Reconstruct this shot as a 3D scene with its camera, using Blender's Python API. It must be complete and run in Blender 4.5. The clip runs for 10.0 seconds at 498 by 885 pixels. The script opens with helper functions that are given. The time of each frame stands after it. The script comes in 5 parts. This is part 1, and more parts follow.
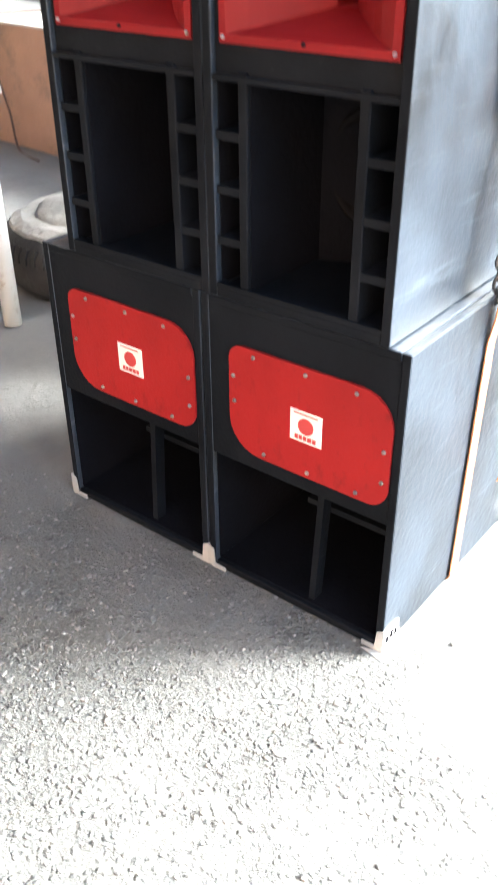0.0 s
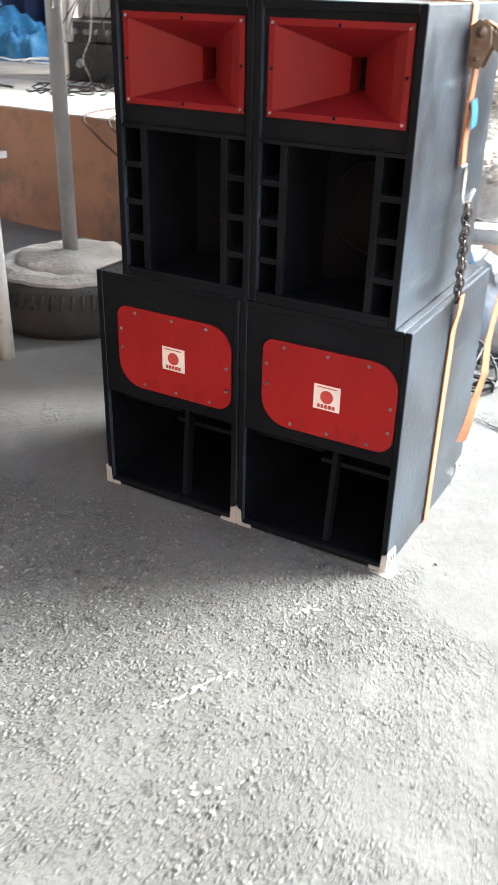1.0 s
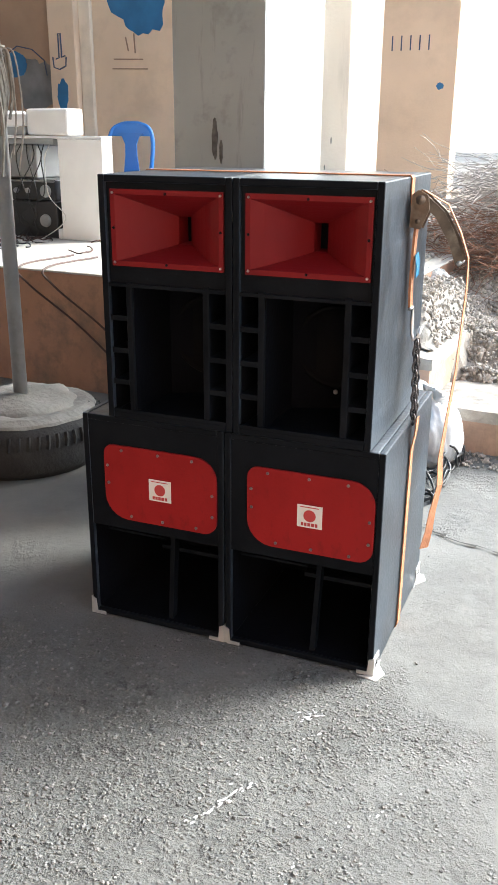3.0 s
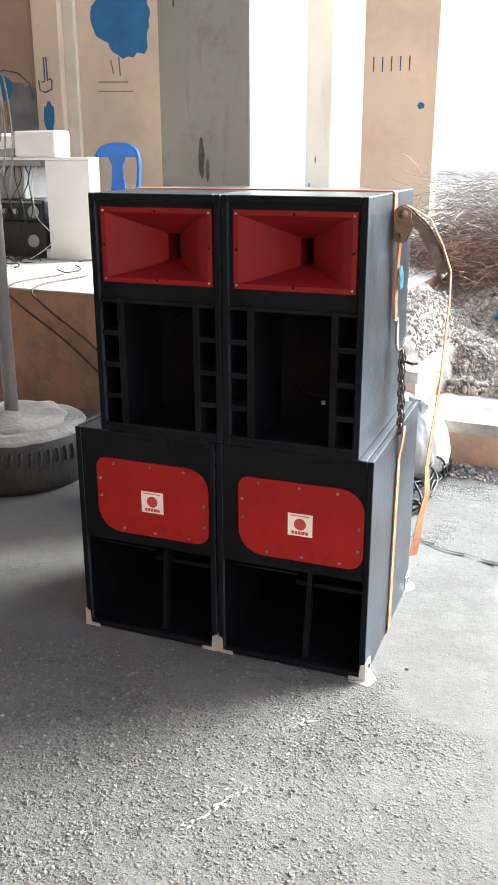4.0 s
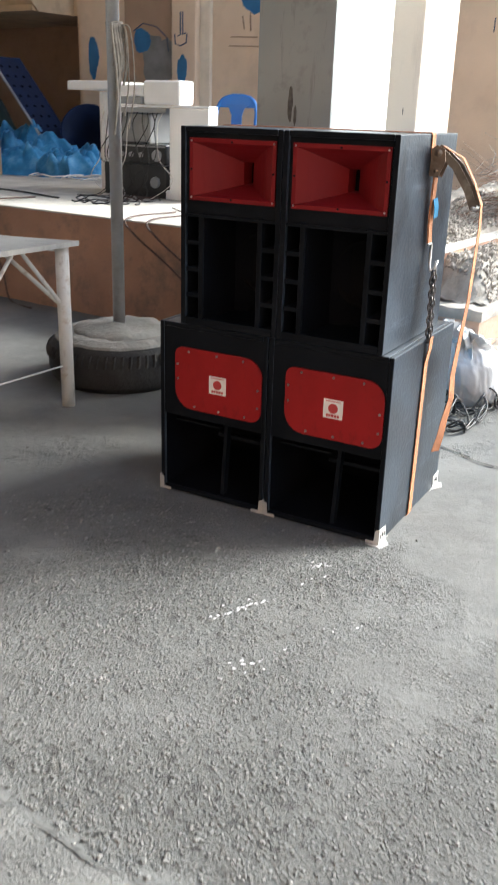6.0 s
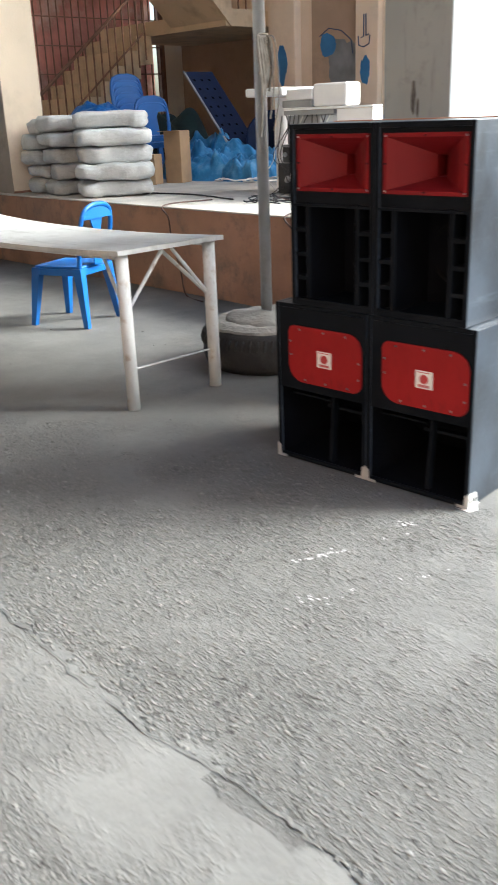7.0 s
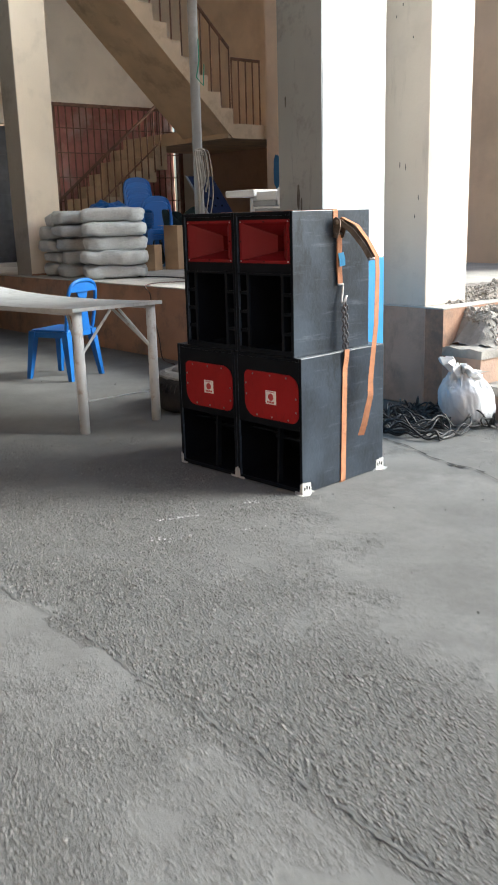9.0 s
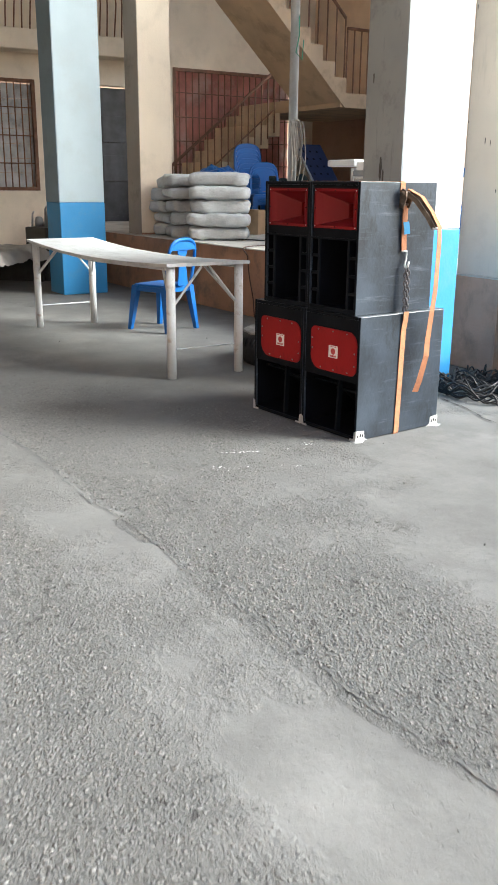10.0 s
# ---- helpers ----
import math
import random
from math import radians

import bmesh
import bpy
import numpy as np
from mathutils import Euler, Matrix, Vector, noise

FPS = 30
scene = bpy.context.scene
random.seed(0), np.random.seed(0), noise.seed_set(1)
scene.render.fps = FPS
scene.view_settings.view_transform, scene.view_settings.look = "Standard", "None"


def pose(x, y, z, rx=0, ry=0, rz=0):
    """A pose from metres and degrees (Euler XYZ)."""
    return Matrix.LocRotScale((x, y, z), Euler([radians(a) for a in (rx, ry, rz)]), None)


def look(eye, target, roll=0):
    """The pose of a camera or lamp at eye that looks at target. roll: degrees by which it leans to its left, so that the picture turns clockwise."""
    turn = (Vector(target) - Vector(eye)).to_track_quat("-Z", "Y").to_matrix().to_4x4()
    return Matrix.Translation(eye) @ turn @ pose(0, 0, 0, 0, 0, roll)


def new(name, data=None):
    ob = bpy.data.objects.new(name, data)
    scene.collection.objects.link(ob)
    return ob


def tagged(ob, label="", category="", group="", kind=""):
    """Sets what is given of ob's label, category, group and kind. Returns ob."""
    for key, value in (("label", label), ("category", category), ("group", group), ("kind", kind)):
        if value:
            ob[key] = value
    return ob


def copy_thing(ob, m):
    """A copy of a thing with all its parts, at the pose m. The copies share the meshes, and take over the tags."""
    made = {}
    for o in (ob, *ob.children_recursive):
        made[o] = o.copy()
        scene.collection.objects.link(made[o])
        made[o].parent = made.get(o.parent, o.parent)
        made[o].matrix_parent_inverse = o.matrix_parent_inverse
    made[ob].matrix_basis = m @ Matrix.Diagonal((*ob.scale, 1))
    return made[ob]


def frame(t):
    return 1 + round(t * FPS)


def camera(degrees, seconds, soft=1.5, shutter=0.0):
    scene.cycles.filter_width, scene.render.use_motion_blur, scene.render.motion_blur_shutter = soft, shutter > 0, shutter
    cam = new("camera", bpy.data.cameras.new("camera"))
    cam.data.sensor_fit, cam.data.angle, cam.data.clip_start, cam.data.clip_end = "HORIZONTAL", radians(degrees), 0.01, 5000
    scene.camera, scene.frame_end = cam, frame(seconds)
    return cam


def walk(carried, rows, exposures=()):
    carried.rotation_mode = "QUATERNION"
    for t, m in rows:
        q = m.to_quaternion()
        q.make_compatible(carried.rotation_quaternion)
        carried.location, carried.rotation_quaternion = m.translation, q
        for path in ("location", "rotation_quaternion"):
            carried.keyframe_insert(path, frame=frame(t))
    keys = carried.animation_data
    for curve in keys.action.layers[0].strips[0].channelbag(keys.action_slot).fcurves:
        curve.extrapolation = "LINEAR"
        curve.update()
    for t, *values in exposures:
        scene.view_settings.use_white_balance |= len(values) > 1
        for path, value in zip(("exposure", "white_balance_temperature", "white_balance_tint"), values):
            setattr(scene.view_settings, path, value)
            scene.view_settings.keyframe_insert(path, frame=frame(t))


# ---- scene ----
cam = camera(31.8, 10.0, shutter=0.5)
PATH = [
    (0, (0.559, -1.12, 1.259), (-0.49, 0.208, 0.194), -0.4),
    (0.5, (0.541, -1.413, 1.297), (-0.412, 0.082, 0.369), 3.7),
    (1, (0.566, -1.756, 1.324), (-0.289, -0.208, 0.389), 1.4),
    (1.5, (0.492, -1.975, 1.399), (-0.217, -0.244, 0.69), 0.5),
    (2, (0.438, -2.016, 1.408), (-0.24, -0.243, 0.779), 0.5),
    (2.5, (0.449, -2.019, 1.405), (-0.245, -0.259, 0.757), 0.4),
    (3, (0.436, -2.013, 1.398), (-0.262, -0.263, 0.727), 0.4),
    (4.5, (0.478, -2.083, 1.392), (-0.195, -0.302, 0.78), -0.3),
    (5, (0.582, -2.135, 1.388), (-0.21, -0.4, 0.787), 0.4),
    (5.2, (0.637, -2.241, 1.328), (-0.186, -0.517, 0.736), 1.9),
    (6.3, (0.992, -2.522, 1.364), (0.009, -0.951, 0.612), 0.4),
    (6.5, (1.082, -2.534, 1.374), (0.004, -1.027, 0.622), -0.7),
    (7, (1.366, -2.544, 1.338), (0.078, -1.186, 0.632), -2.3),
    (7.5, (1.769, -2.528, 1.309), (0.566, -1.076, 0.644), -2.9),
    (8, (2.025, -2.54, 1.29), (0.691, -1.171, 0.7), -2.1),
    (8.5, (2.326, -2.703, 1.29), (0.931, -1.354, 0.806), -2.0),
    (9, (2.646, -2.885, 1.277), (1.251, -1.543, 0.775), -1.6),
    (9.5, (2.927, -2.924, 1.277), (1.416, -1.731, 0.736), -0.2),
    (10, (3.144, -3.037, 1.276), (1.608, -1.889, 0.709), 0.5),
]
EXPOSURES = [(0.0, 3.28, 5900, 3), (0.5, 3.05, 5900, 3), (1.0, 2.40, 5900, 3), (1.5, 2.40, 5900, 3), (2.0, 1.80, 5900, 3), (2.5, 1.83, 5900, 3), (3.2, 1.90, 5900, 3), (4.5, 2.1, 5900, 3), (5.0, 1.38, 5900, 3), (5.2, 1.35, 5900, 3), (6.5, 1.68, 5900, 3), (7.0, 1.80, 5900, 3), (7.5, 1.92, 5900, 3), (8.0, 1.45, 5900, 3), (8.5, 1.50, 5900, 3), (9.0, 1.05, 5900, 3), (9.5, 1.00, 5900, 3), (10.0, 1.5, 5900, 3)]
walk(cam, [(t, look(eye, target, roll)) for t, eye, target, roll in PATH], EXPOSURES)


# ---- world, sun and exposure ----
world = bpy.data.worlds.new("overcast")
scene.world = world
world.use_nodes = True
wn = world.node_tree
sky = wn.nodes.new("ShaderNodeTexSky")
sky.sky_type, sky.sun_disc = "NISHITA", False
sky.sun_elevation, sky.sun_rotation = radians(32), radians(43)
sky.air_density, sky.dust_density, sky.ozone_density = 1.0, 4.0, 0.4
wn.links.new(sky.outputs[0], wn.nodes["Background"].inputs[0])
wn.nodes["Background"].inputs[1].default_value = 0.15
sun = new("sun", bpy.data.lights.new("sun", "SUN"))
sun.data.energy, sun.data.angle, sun.data.color = 3.3, radians(25), (1.0, 0.975, 0.945)
sun.matrix_world = look((0, 0, 0), (-0.57, -0.61, -0.53))


# ---- materials ----
def mat(name, col, rough=0.6, metal=0.0, var=0.12, scale=6.0, bump=0.15, fine=80.0, stain=None, amount=0.5, stain_scale=2.0, rand=0.0, edge=(0.5, 0.68), gloss=0.5):
    m = bpy.data.materials.new(name)
    m.use_nodes = True
    n, l = m.node_tree.nodes, m.node_tree.links
    p = n["Principled BSDF"]
    tc = n.new("ShaderNodeTexCoord")
    big = n.new("ShaderNodeTexNoise")
    big.inputs["Scale"].default_value, big.inputs["Detail"].default_value = scale, 6
    l.new(tc.outputs["Object"], big.inputs["Vector"])
    mix = n.new("ShaderNodeMix")
    mix.data_type = "RGBA"
    mix.inputs[6].default_value = (*[c * (1 - var) for c in col], 1)
    mix.inputs[7].default_value = (*[min(1, c * (1 + var)) for c in col], 1)
    ramp = n.new("ShaderNodeMapRange")
    ramp.inputs[1].default_value, ramp.inputs[2].default_value = 0.35, 0.65
    l.new(big.outputs[0], ramp.inputs[0])
    l.new(ramp.outputs[0], mix.inputs[0])
    out = mix.outputs[2]
    if stain:
        sn = n.new("ShaderNodeTexNoise")
        sn.inputs["Scale"].default_value, sn.inputs["Detail"].default_value, sn.inputs["Roughness"].default_value = stain_scale, 8, 0.65
        l.new(tc.outputs["Object"], sn.inputs["Vector"])
        r2 = n.new("ShaderNodeMapRange")
        r2.inputs[1].default_value, r2.inputs[2].default_value, r2.inputs[4].default_value = edge[0], edge[1], amount
        l.new(sn.outputs[0], r2.inputs[0])
        m2 = n.new("ShaderNodeMix")
        m2.data_type = "RGBA"
        l.new(r2.outputs[0], m2.inputs[0])
        l.new(out, m2.inputs[6])
        m2.inputs[7].default_value = (*stain, 1)
        out = m2.outputs[2]
    if rand:
        oi = n.new("ShaderNodeObjectInfo")
        r3 = n.new("ShaderNodeMapRange")
        r3.inputs[3].default_value, r3.inputs[4].default_value = 1 - rand, 1 + rand
        l.new(oi.outputs["Random"], r3.inputs[0])
        hv = n.new("ShaderNodeHueSaturation")
        l.new(r3.outputs[0], hv.inputs["Value"])
        l.new(out, hv.inputs["Color"])
        out = hv.outputs[0]
    l.new(out, p.inputs["Base Color"])
    fn = n.new("ShaderNodeTexNoise")
    fn.inputs["Scale"].default_value, fn.inputs["Detail"].default_value = fine, 4
    l.new(tc.outputs["Object"], fn.inputs["Vector"])
    rr = n.new("ShaderNodeMapRange")
    rr.inputs[3].default_value, rr.inputs[4].default_value = max(0.05, rough - 0.1), min(1, rough + 0.1)
    l.new(big.outputs[0], rr.inputs[0])
    l.new(rr.outputs[0], p.inputs["Roughness"])
    p.inputs["Metallic"].default_value = metal
    p.inputs["Specular IOR Level"].default_value = gloss
    if bump:
        b = n.new("ShaderNodeBump")
        b.inputs["Strength"].default_value, b.inputs["Distance"].default_value = bump, 0.01
        l.new(fn.outputs[0], b.inputs["Height"])
        l.new(b.outputs[0], p.inputs["Normal"])
    return m


def concrete_floor(name):
    """Worn concrete: smooth grey cement where it survives, exposed stones where it has worn off."""
    m = bpy.data.materials.new(name)
    m.use_nodes = True
    n, l = m.node_tree.nodes, m.node_tree.links
    p = n["Principled BSDF"]
    tc = n.new("ShaderNodeTexCoord")

    def noise_tex(scale, detail=6.0, rough=0.55):
        t = n.new("ShaderNodeTexNoise")
        t.inputs["Scale"].default_value, t.inputs["Detail"].default_value, t.inputs["Roughness"].default_value = scale, detail, rough
        l.new(tc.outputs["Object"], t.inputs["Vector"])
        return t.outputs[0]

    def span(src, a, b, c=0.0, d=1.0):
        r = n.new("ShaderNodeMapRange")
        for i, v in zip((1, 2, 3, 4), (a, b, c, d)):
            r.inputs[i].default_value = v
        l.new(src, r.inputs[0])
        return r.outputs[0]

    def blend(f, a, b):
        x = n.new("ShaderNodeMix")
        x.data_type = "RGBA"
        l.new(f, x.inputs[0])
        for i, v in ((6, a), (7, b)):
            if isinstance(v, tuple):
                x.inputs[i].default_value = (*v, 1)
            else:
                l.new(v, x.inputs[i])
        return x.outputs[2]

    def calc(op, a, b):
        x = n.new("ShaderNodeMath")
        x.operation = op
        for i, v in enumerate((a, b)):
            if isinstance(v, float):
                x.inputs[i].default_value = v
            else:
                l.new(v, x.inputs[i])
        return x.outputs[0]

    wear = n.new("ShaderNodeAttribute")
    wear.attribute_name = "wear"
    worn = span(calc("ADD", wear.outputs["Fac"], calc("MULTIPLY", noise_tex(9, 6, 0.7), 0.5)), 0.55, 0.95)
    vor = n.new("ShaderNodeTexVoronoi")
    vor.inputs["Scale"].default_value = 95
    warp = n.new("ShaderNodeVectorMath")
    warp.operation = "ADD"
    shift = n.new("ShaderNodeTexNoise")
    shift.inputs["Scale"].default_value = 60
    l.new(tc.outputs["Object"], shift.inputs["Vector"])
    small = n.new("ShaderNodeVectorMath")
    small.operation = "SCALE"
    small.inputs["Scale"].default_value = 0.012
    l.new(shift.outputs["Color"], small.inputs[0])
    l.new(tc.outputs["Object"], warp.inputs[0])
    l.new(small.outputs[0], warp.inputs[1])
    l.new(warp.outputs[0], vor.inputs["Vector"])
    split = n.new("ShaderNodeSeparateColor")
    l.new(vor.outputs["Color"], split.inputs[0])
    chosen = span(split.outputs[0], 0.45, 0.75)
    stone = calc("MULTIPLY", span(vor.outputs["Distance"], 0.1, 0.55, 1.0, 0.0), chosen)
    sand = noise_tex(170, 6, 0.75)
    cement = blend(span(noise_tex(2.2, 9, 0.65), 0.35, 0.65), (0.128, 0.126, 0.119), (0.176, 0.174, 0.164))
    cement = blend(span(noise_tex(0.7, 8, 0.7), 0.5, 0.68, 0.0, 0.55), cement, (0.112, 0.109, 0.102))
    cement = blend(span(noise_tex(1.3, 8, 0.7), 0.58, 0.72, 0.0, 0.5), cement, (0.25, 0.247, 0.234))
    grit = blend(span(sand, 0.35, 0.65), (0.095, 0.093, 0.087), (0.225, 0.222, 0.208))
    grit = blend(calc("MULTIPLY", stone, 0.6), grit, (0.33, 0.325, 0.308))
    colour = blend(calc("MULTIPLY", worn, 0.7), cement, grit)
    speck = calc("MULTIPLY", span(noise_tex(45, 4, 0.6), 0.62, 0.70, 0, 0.7), calc("ADD", calc("MULTIPLY", worn, 0.8), 0.2))
    colour = blend(speck, colour, (0.105, 0.104, 0.10))
    holes = calc("MULTIPLY", span(noise_tex(24, 5, 0.7), 0.575, 0.63), calc("MULTIPLY", worn, span(noise_tex(3, 4, 0.6), 0.42, 0.6)))
    colour = blend(calc("MULTIPLY", holes, 0.7), colour, (0.06, 0.058, 0.055))
    l.new(colour, p.inputs["Base Color"])
    p.inputs["Roughness"].default_value = 0.85
    p.inputs["Specular IOR Level"].default_value = 0.3
    pits = calc("ADD", calc("MULTIPLY", speck, -0.8), calc("MULTIPLY", holes, -1.5))
    body_h = calc("ADD", calc("MULTIPLY", calc("MULTIPLY", stone, worn), 1.3), calc("MULTIPLY", sand, calc("ADD", calc("MULTIPLY", worn, 0.8), 0.15)))
    lumps = calc("MULTIPLY", noise_tex(48, 4, 0.6), calc("ADD", calc("MULTIPLY", worn, 1.5), 0.06))
    height = calc("ADD", calc("ADD", body_h, pits), calc("ADD", lumps, calc("MULTIPLY", noise_tex(16, 7, 0.65), 0.4)))
    b = n.new("ShaderNodeBump")
    b.inputs["Strength"].default_value, b.inputs["Distance"].default_value = 1.0, 0.0115
    l.new(height, b.inputs["Height"])
    l.new(b.outputs[0], p.inputs["Normal"])
    return m


M_FLOOR = concrete_floor("worn_concrete_rough")
M_FLOOR2 = concrete_floor("worn_concrete_smooth")
M_EARTH = mat("dusty_earth", (0.36, 0.33, 0.29), 0.95, scale=1.5, var=0.2, bump=0.6, fine=40)
M_STAGE = mat("dusty_cement", (0.50, 0.475, 0.43), 0.85, scale=2.5, var=0.15, bump=0.3, fine=50, stain=(0.27, 0.25, 0.22), amount=0.6)
M_BROWN = mat("brown_paint_plaster", (0.36, 0.205, 0.13), 0.75, scale=3, var=0.14, bump=0.3, fine=45, stain=(0.17, 0.125, 0.095), amount=0.85, stain_scale=4.5)
M_MAUVE = mat("faded_brown_plaster", (0.42, 0.28, 0.205), 0.8, scale=2.5, var=0.14, bump=0.3, fine=45, stain=(0.22, 0.165, 0.13), amount=0.7, stain_scale=3)
M_STAIR = mat("tan_paint_concrete", (0.58, 0.43, 0.28), 0.75, scale=2, var=0.12, bump=0.2, fine=45, stain=(0.28, 0.20, 0.13), amount=0.6, stain_scale=3)
M_BEIGE = mat("beige_paint_plaster", (0.74, 0.57, 0.415), 0.75, scale=1.5, var=0.07, bump=0.2, fine=50, stain=(0.50, 0.37, 0.26), amount=0.4, stain_scale=1.7)
M_CREAM = mat("cream_paint_plaster", (0.76, 0.66, 0.53), 0.75, scale=1.5, var=0.06, bump=0.2, fine=50, stain=(0.42, 0.36, 0.28), amount=0.35, stain_scale=2)
M_TANPILLAR = mat("greyed_beige_plaster", (0.55, 0.49, 0.42), 0.75, scale=1.5, var=0.06, bump=0.2, fine=50, stain=(0.36, 0.31, 0.26), amount=0.35, stain_scale=2.5)
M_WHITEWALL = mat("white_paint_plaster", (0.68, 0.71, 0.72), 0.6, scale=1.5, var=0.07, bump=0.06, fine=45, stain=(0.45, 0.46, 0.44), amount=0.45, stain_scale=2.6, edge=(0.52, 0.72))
# Greyed white paint: the pillar front's shade is put into the colour.
M_WHITESHADE = mat("white_paint_in_shade", (0.31, 0.34, 0.345), 0.65, scale=1.5, var=0.12, bump=0.1, fine=45, stain=(0.12, 0.13, 0.125), amount=0.75, stain_scale=3.2, edge=(0.55, 0.7))
M_BLUEPAINT = mat("sky_blue_paint", (0.035, 0.24, 0.52), 0.55, scale=2, var=0.08, bump=0.15, fine=45, stain=(0.1, 0.22, 0.33), amount=0.4, stain_scale=4)
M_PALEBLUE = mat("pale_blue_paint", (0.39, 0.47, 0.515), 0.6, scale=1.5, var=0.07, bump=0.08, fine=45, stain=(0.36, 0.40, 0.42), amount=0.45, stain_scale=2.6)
# Darker copies of the blue and cream paint, front shade put in.
M_BLUESHADE = mat("pale_blue_paint_in_shade", (0.17, 0.26, 0.34), 0.6, scale=1.5, var=0.1, bump=0.1, fine=45, stain=(0.12, 0.17, 0.21), amount=0.6, stain_scale=3)
M_CREAMSHADE = mat("cream_paint_in_shade", (0.30, 0.262, 0.225), 0.7, scale=1.5, var=0.1, bump=0.12, fine=45, stain=(0.17, 0.145, 0.125), amount=0.6, stain_scale=3, edge=(0.52, 0.7))
M_GRAFFITI = mat("dark_blue_patch_paint", (0.035, 0.16, 0.34), 0.6, scale=5, var=0.15, bump=0.2)
M_GREYPATCH = mat("grey_cover_paint", (0.2, 0.2, 0.2), 0.7, scale=5, var=0.2)
M_DUSTSHEET = mat("grey_dust_sheet", (0.36, 0.34, 0.31), 0.85, scale=4, var=0.15, bump=0.3, fine=60)
M_INK = mat("marker_ink", (0.05, 0.07, 0.13), 0.6, bump=0)
# Brown plaster darkened: the shade behind the stairs is put into it.
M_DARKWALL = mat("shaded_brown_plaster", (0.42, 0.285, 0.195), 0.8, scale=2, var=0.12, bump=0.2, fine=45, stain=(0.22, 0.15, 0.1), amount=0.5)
M_CEIL = mat("ceiling_cement", (0.36, 0.34, 0.31), 0.85, scale=1.2, var=0.08)
M_RUST = mat("rusty_iron", (0.17, 0.085, 0.05), 0.7, 0.3, scale=12, var=0.3, bump=0.3)
M_REDCLOTH = mat("faded_red_sheet", (0.42, 0.17, 0.14), 0.85, scale=3, var=0.3, stain=(0.5, 0.40, 0.34), amount=0.8)
M_DARK = mat("dark_interior", (0.04, 0.037, 0.035), 0.9, var=0.3, bump=0)
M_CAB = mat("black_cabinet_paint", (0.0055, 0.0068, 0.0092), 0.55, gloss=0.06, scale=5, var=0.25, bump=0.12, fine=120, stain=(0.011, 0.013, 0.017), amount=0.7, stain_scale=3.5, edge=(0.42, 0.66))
# Side paint lighter and bluer: the sky's reflection is put into the colour.
M_CABSIDE = mat("black_side_with_sky_sheen", (0.017, 0.022, 0.030), 0.33, gloss=0.5, scale=4, var=0.3, bump=0.12, fine=60, stain=(0.042, 0.055, 0.074), amount=0.8, stain_scale=4.5, edge=(0.38, 0.66))
M_CABIN = mat("matt_black_interior", (0.0045, 0.005, 0.007), 0.9, gloss=0.05, var=0.3, bump=0.2)
M_RED = mat("red_enamel", (0.26, 0.013, 0.014), 0.5, gloss=0.12, scale=3, var=0.1, bump=0.12, fine=130, stain=(0.20, 0.010, 0.011), amount=0.5, stain_scale=4)
M_HORN = mat("red_moulded_horn", (0.165, 0.009, 0.012), 0.42, gloss=0.14, scale=3, var=0.08, bump=0.05, fine=130)
M_CONE = mat("black_paper_cone", (0.005, 0.005, 0.006), 0.7, var=0.1, gloss=0.08)
M_STEEL = mat("dull_steel", (0.55, 0.54, 0.52), 0.35, 0.9, var=0.15, bump=0.1)
M_BOLT = mat("tarnished_bolt_steel", (0.22, 0.20, 0.18), 0.45, 0.7, scale=40, var=0.3, bump=0.1)
M_CORNER = mat("galvanised_corner_plate", (0.52, 0.515, 0.50), 0.4, 0.35, scale=20, var=0.2, stain=(0.4, 0.37, 0.33), amount=0.5, stain_scale=20)
M_LABEL = mat("white_sticker", (0.72, 0.70, 0.67), 0.5, var=0.04, bump=0)
M_LABELRED = mat("red_sticker_print", (0.42, 0.04, 0.04), 0.5, var=0.04, bump=0)
M_STRAP = mat("orange_webbing", (0.42, 0.18, 0.085), 0.8, scale=30, var=0.12, bump=0.4, fine=250, stain=(0.32, 0.12, 0.05), amount=0.6, stain_scale=8)
M_STRAPTAG = mat("blue_strap_tag", (0.04, 0.24, 0.46), 0.55, var=0.1)
M_RATCHET = mat("worn_ratchet_steel", (0.16, 0.12, 0.09), 0.45, 0.7, scale=20, var=0.3, stain=(0.3, 0.25, 0.2), amount=0.6, stain_scale=15)
M_CHAIN = mat("dark_chain_steel", (0.13, 0.12, 0.12), 0.35, 0.9, scale=20, var=0.3)
M_TABLE = mat("worn_white_tabletop", (0.47, 0.48, 0.475), 0.5, scale=3, var=0.1, bump=0.15, stain=(0.31, 0.31, 0.30), amount=0.5, stain_scale=5)
M_LEG = mat("chipped_white_tube_paint", (0.56, 0.57, 0.565), 0.45, scale=5, var=0.08, bump=0.2, stain=(0.33, 0.25, 0.19), amount=0.7, stain_scale=14, edge=(0.58, 0.7))
M_CHAIR = mat("blue_moulded_plastic", (0.010, 0.11, 0.38), 0.38, scale=4, var=0.1, bump=0.05, rand=0.12)
M_RUBBER = mat("old_tyre_rubber", (0.016, 0.016, 0.017), 0.8, scale=8, var=0.3, bump=0.4, stain=(0.055, 0.053, 0.05), amount=0.5, stain_scale=5)
M_FILL = mat("cast_concrete_fill", (0.22, 0.21, 0.195), 0.9, scale=6, var=0.18, bump=0.8, fine=40, stain=(0.25, 0.24, 0.22), amount=0.6, stain_scale=7)
M_POLE = mat("galvanised_pipe", (0.42, 0.43, 0.44), 0.4, 0.6, scale=6, var=0.15, stain=(0.25, 0.22, 0.19), amount=0.5, stain_scale=9)
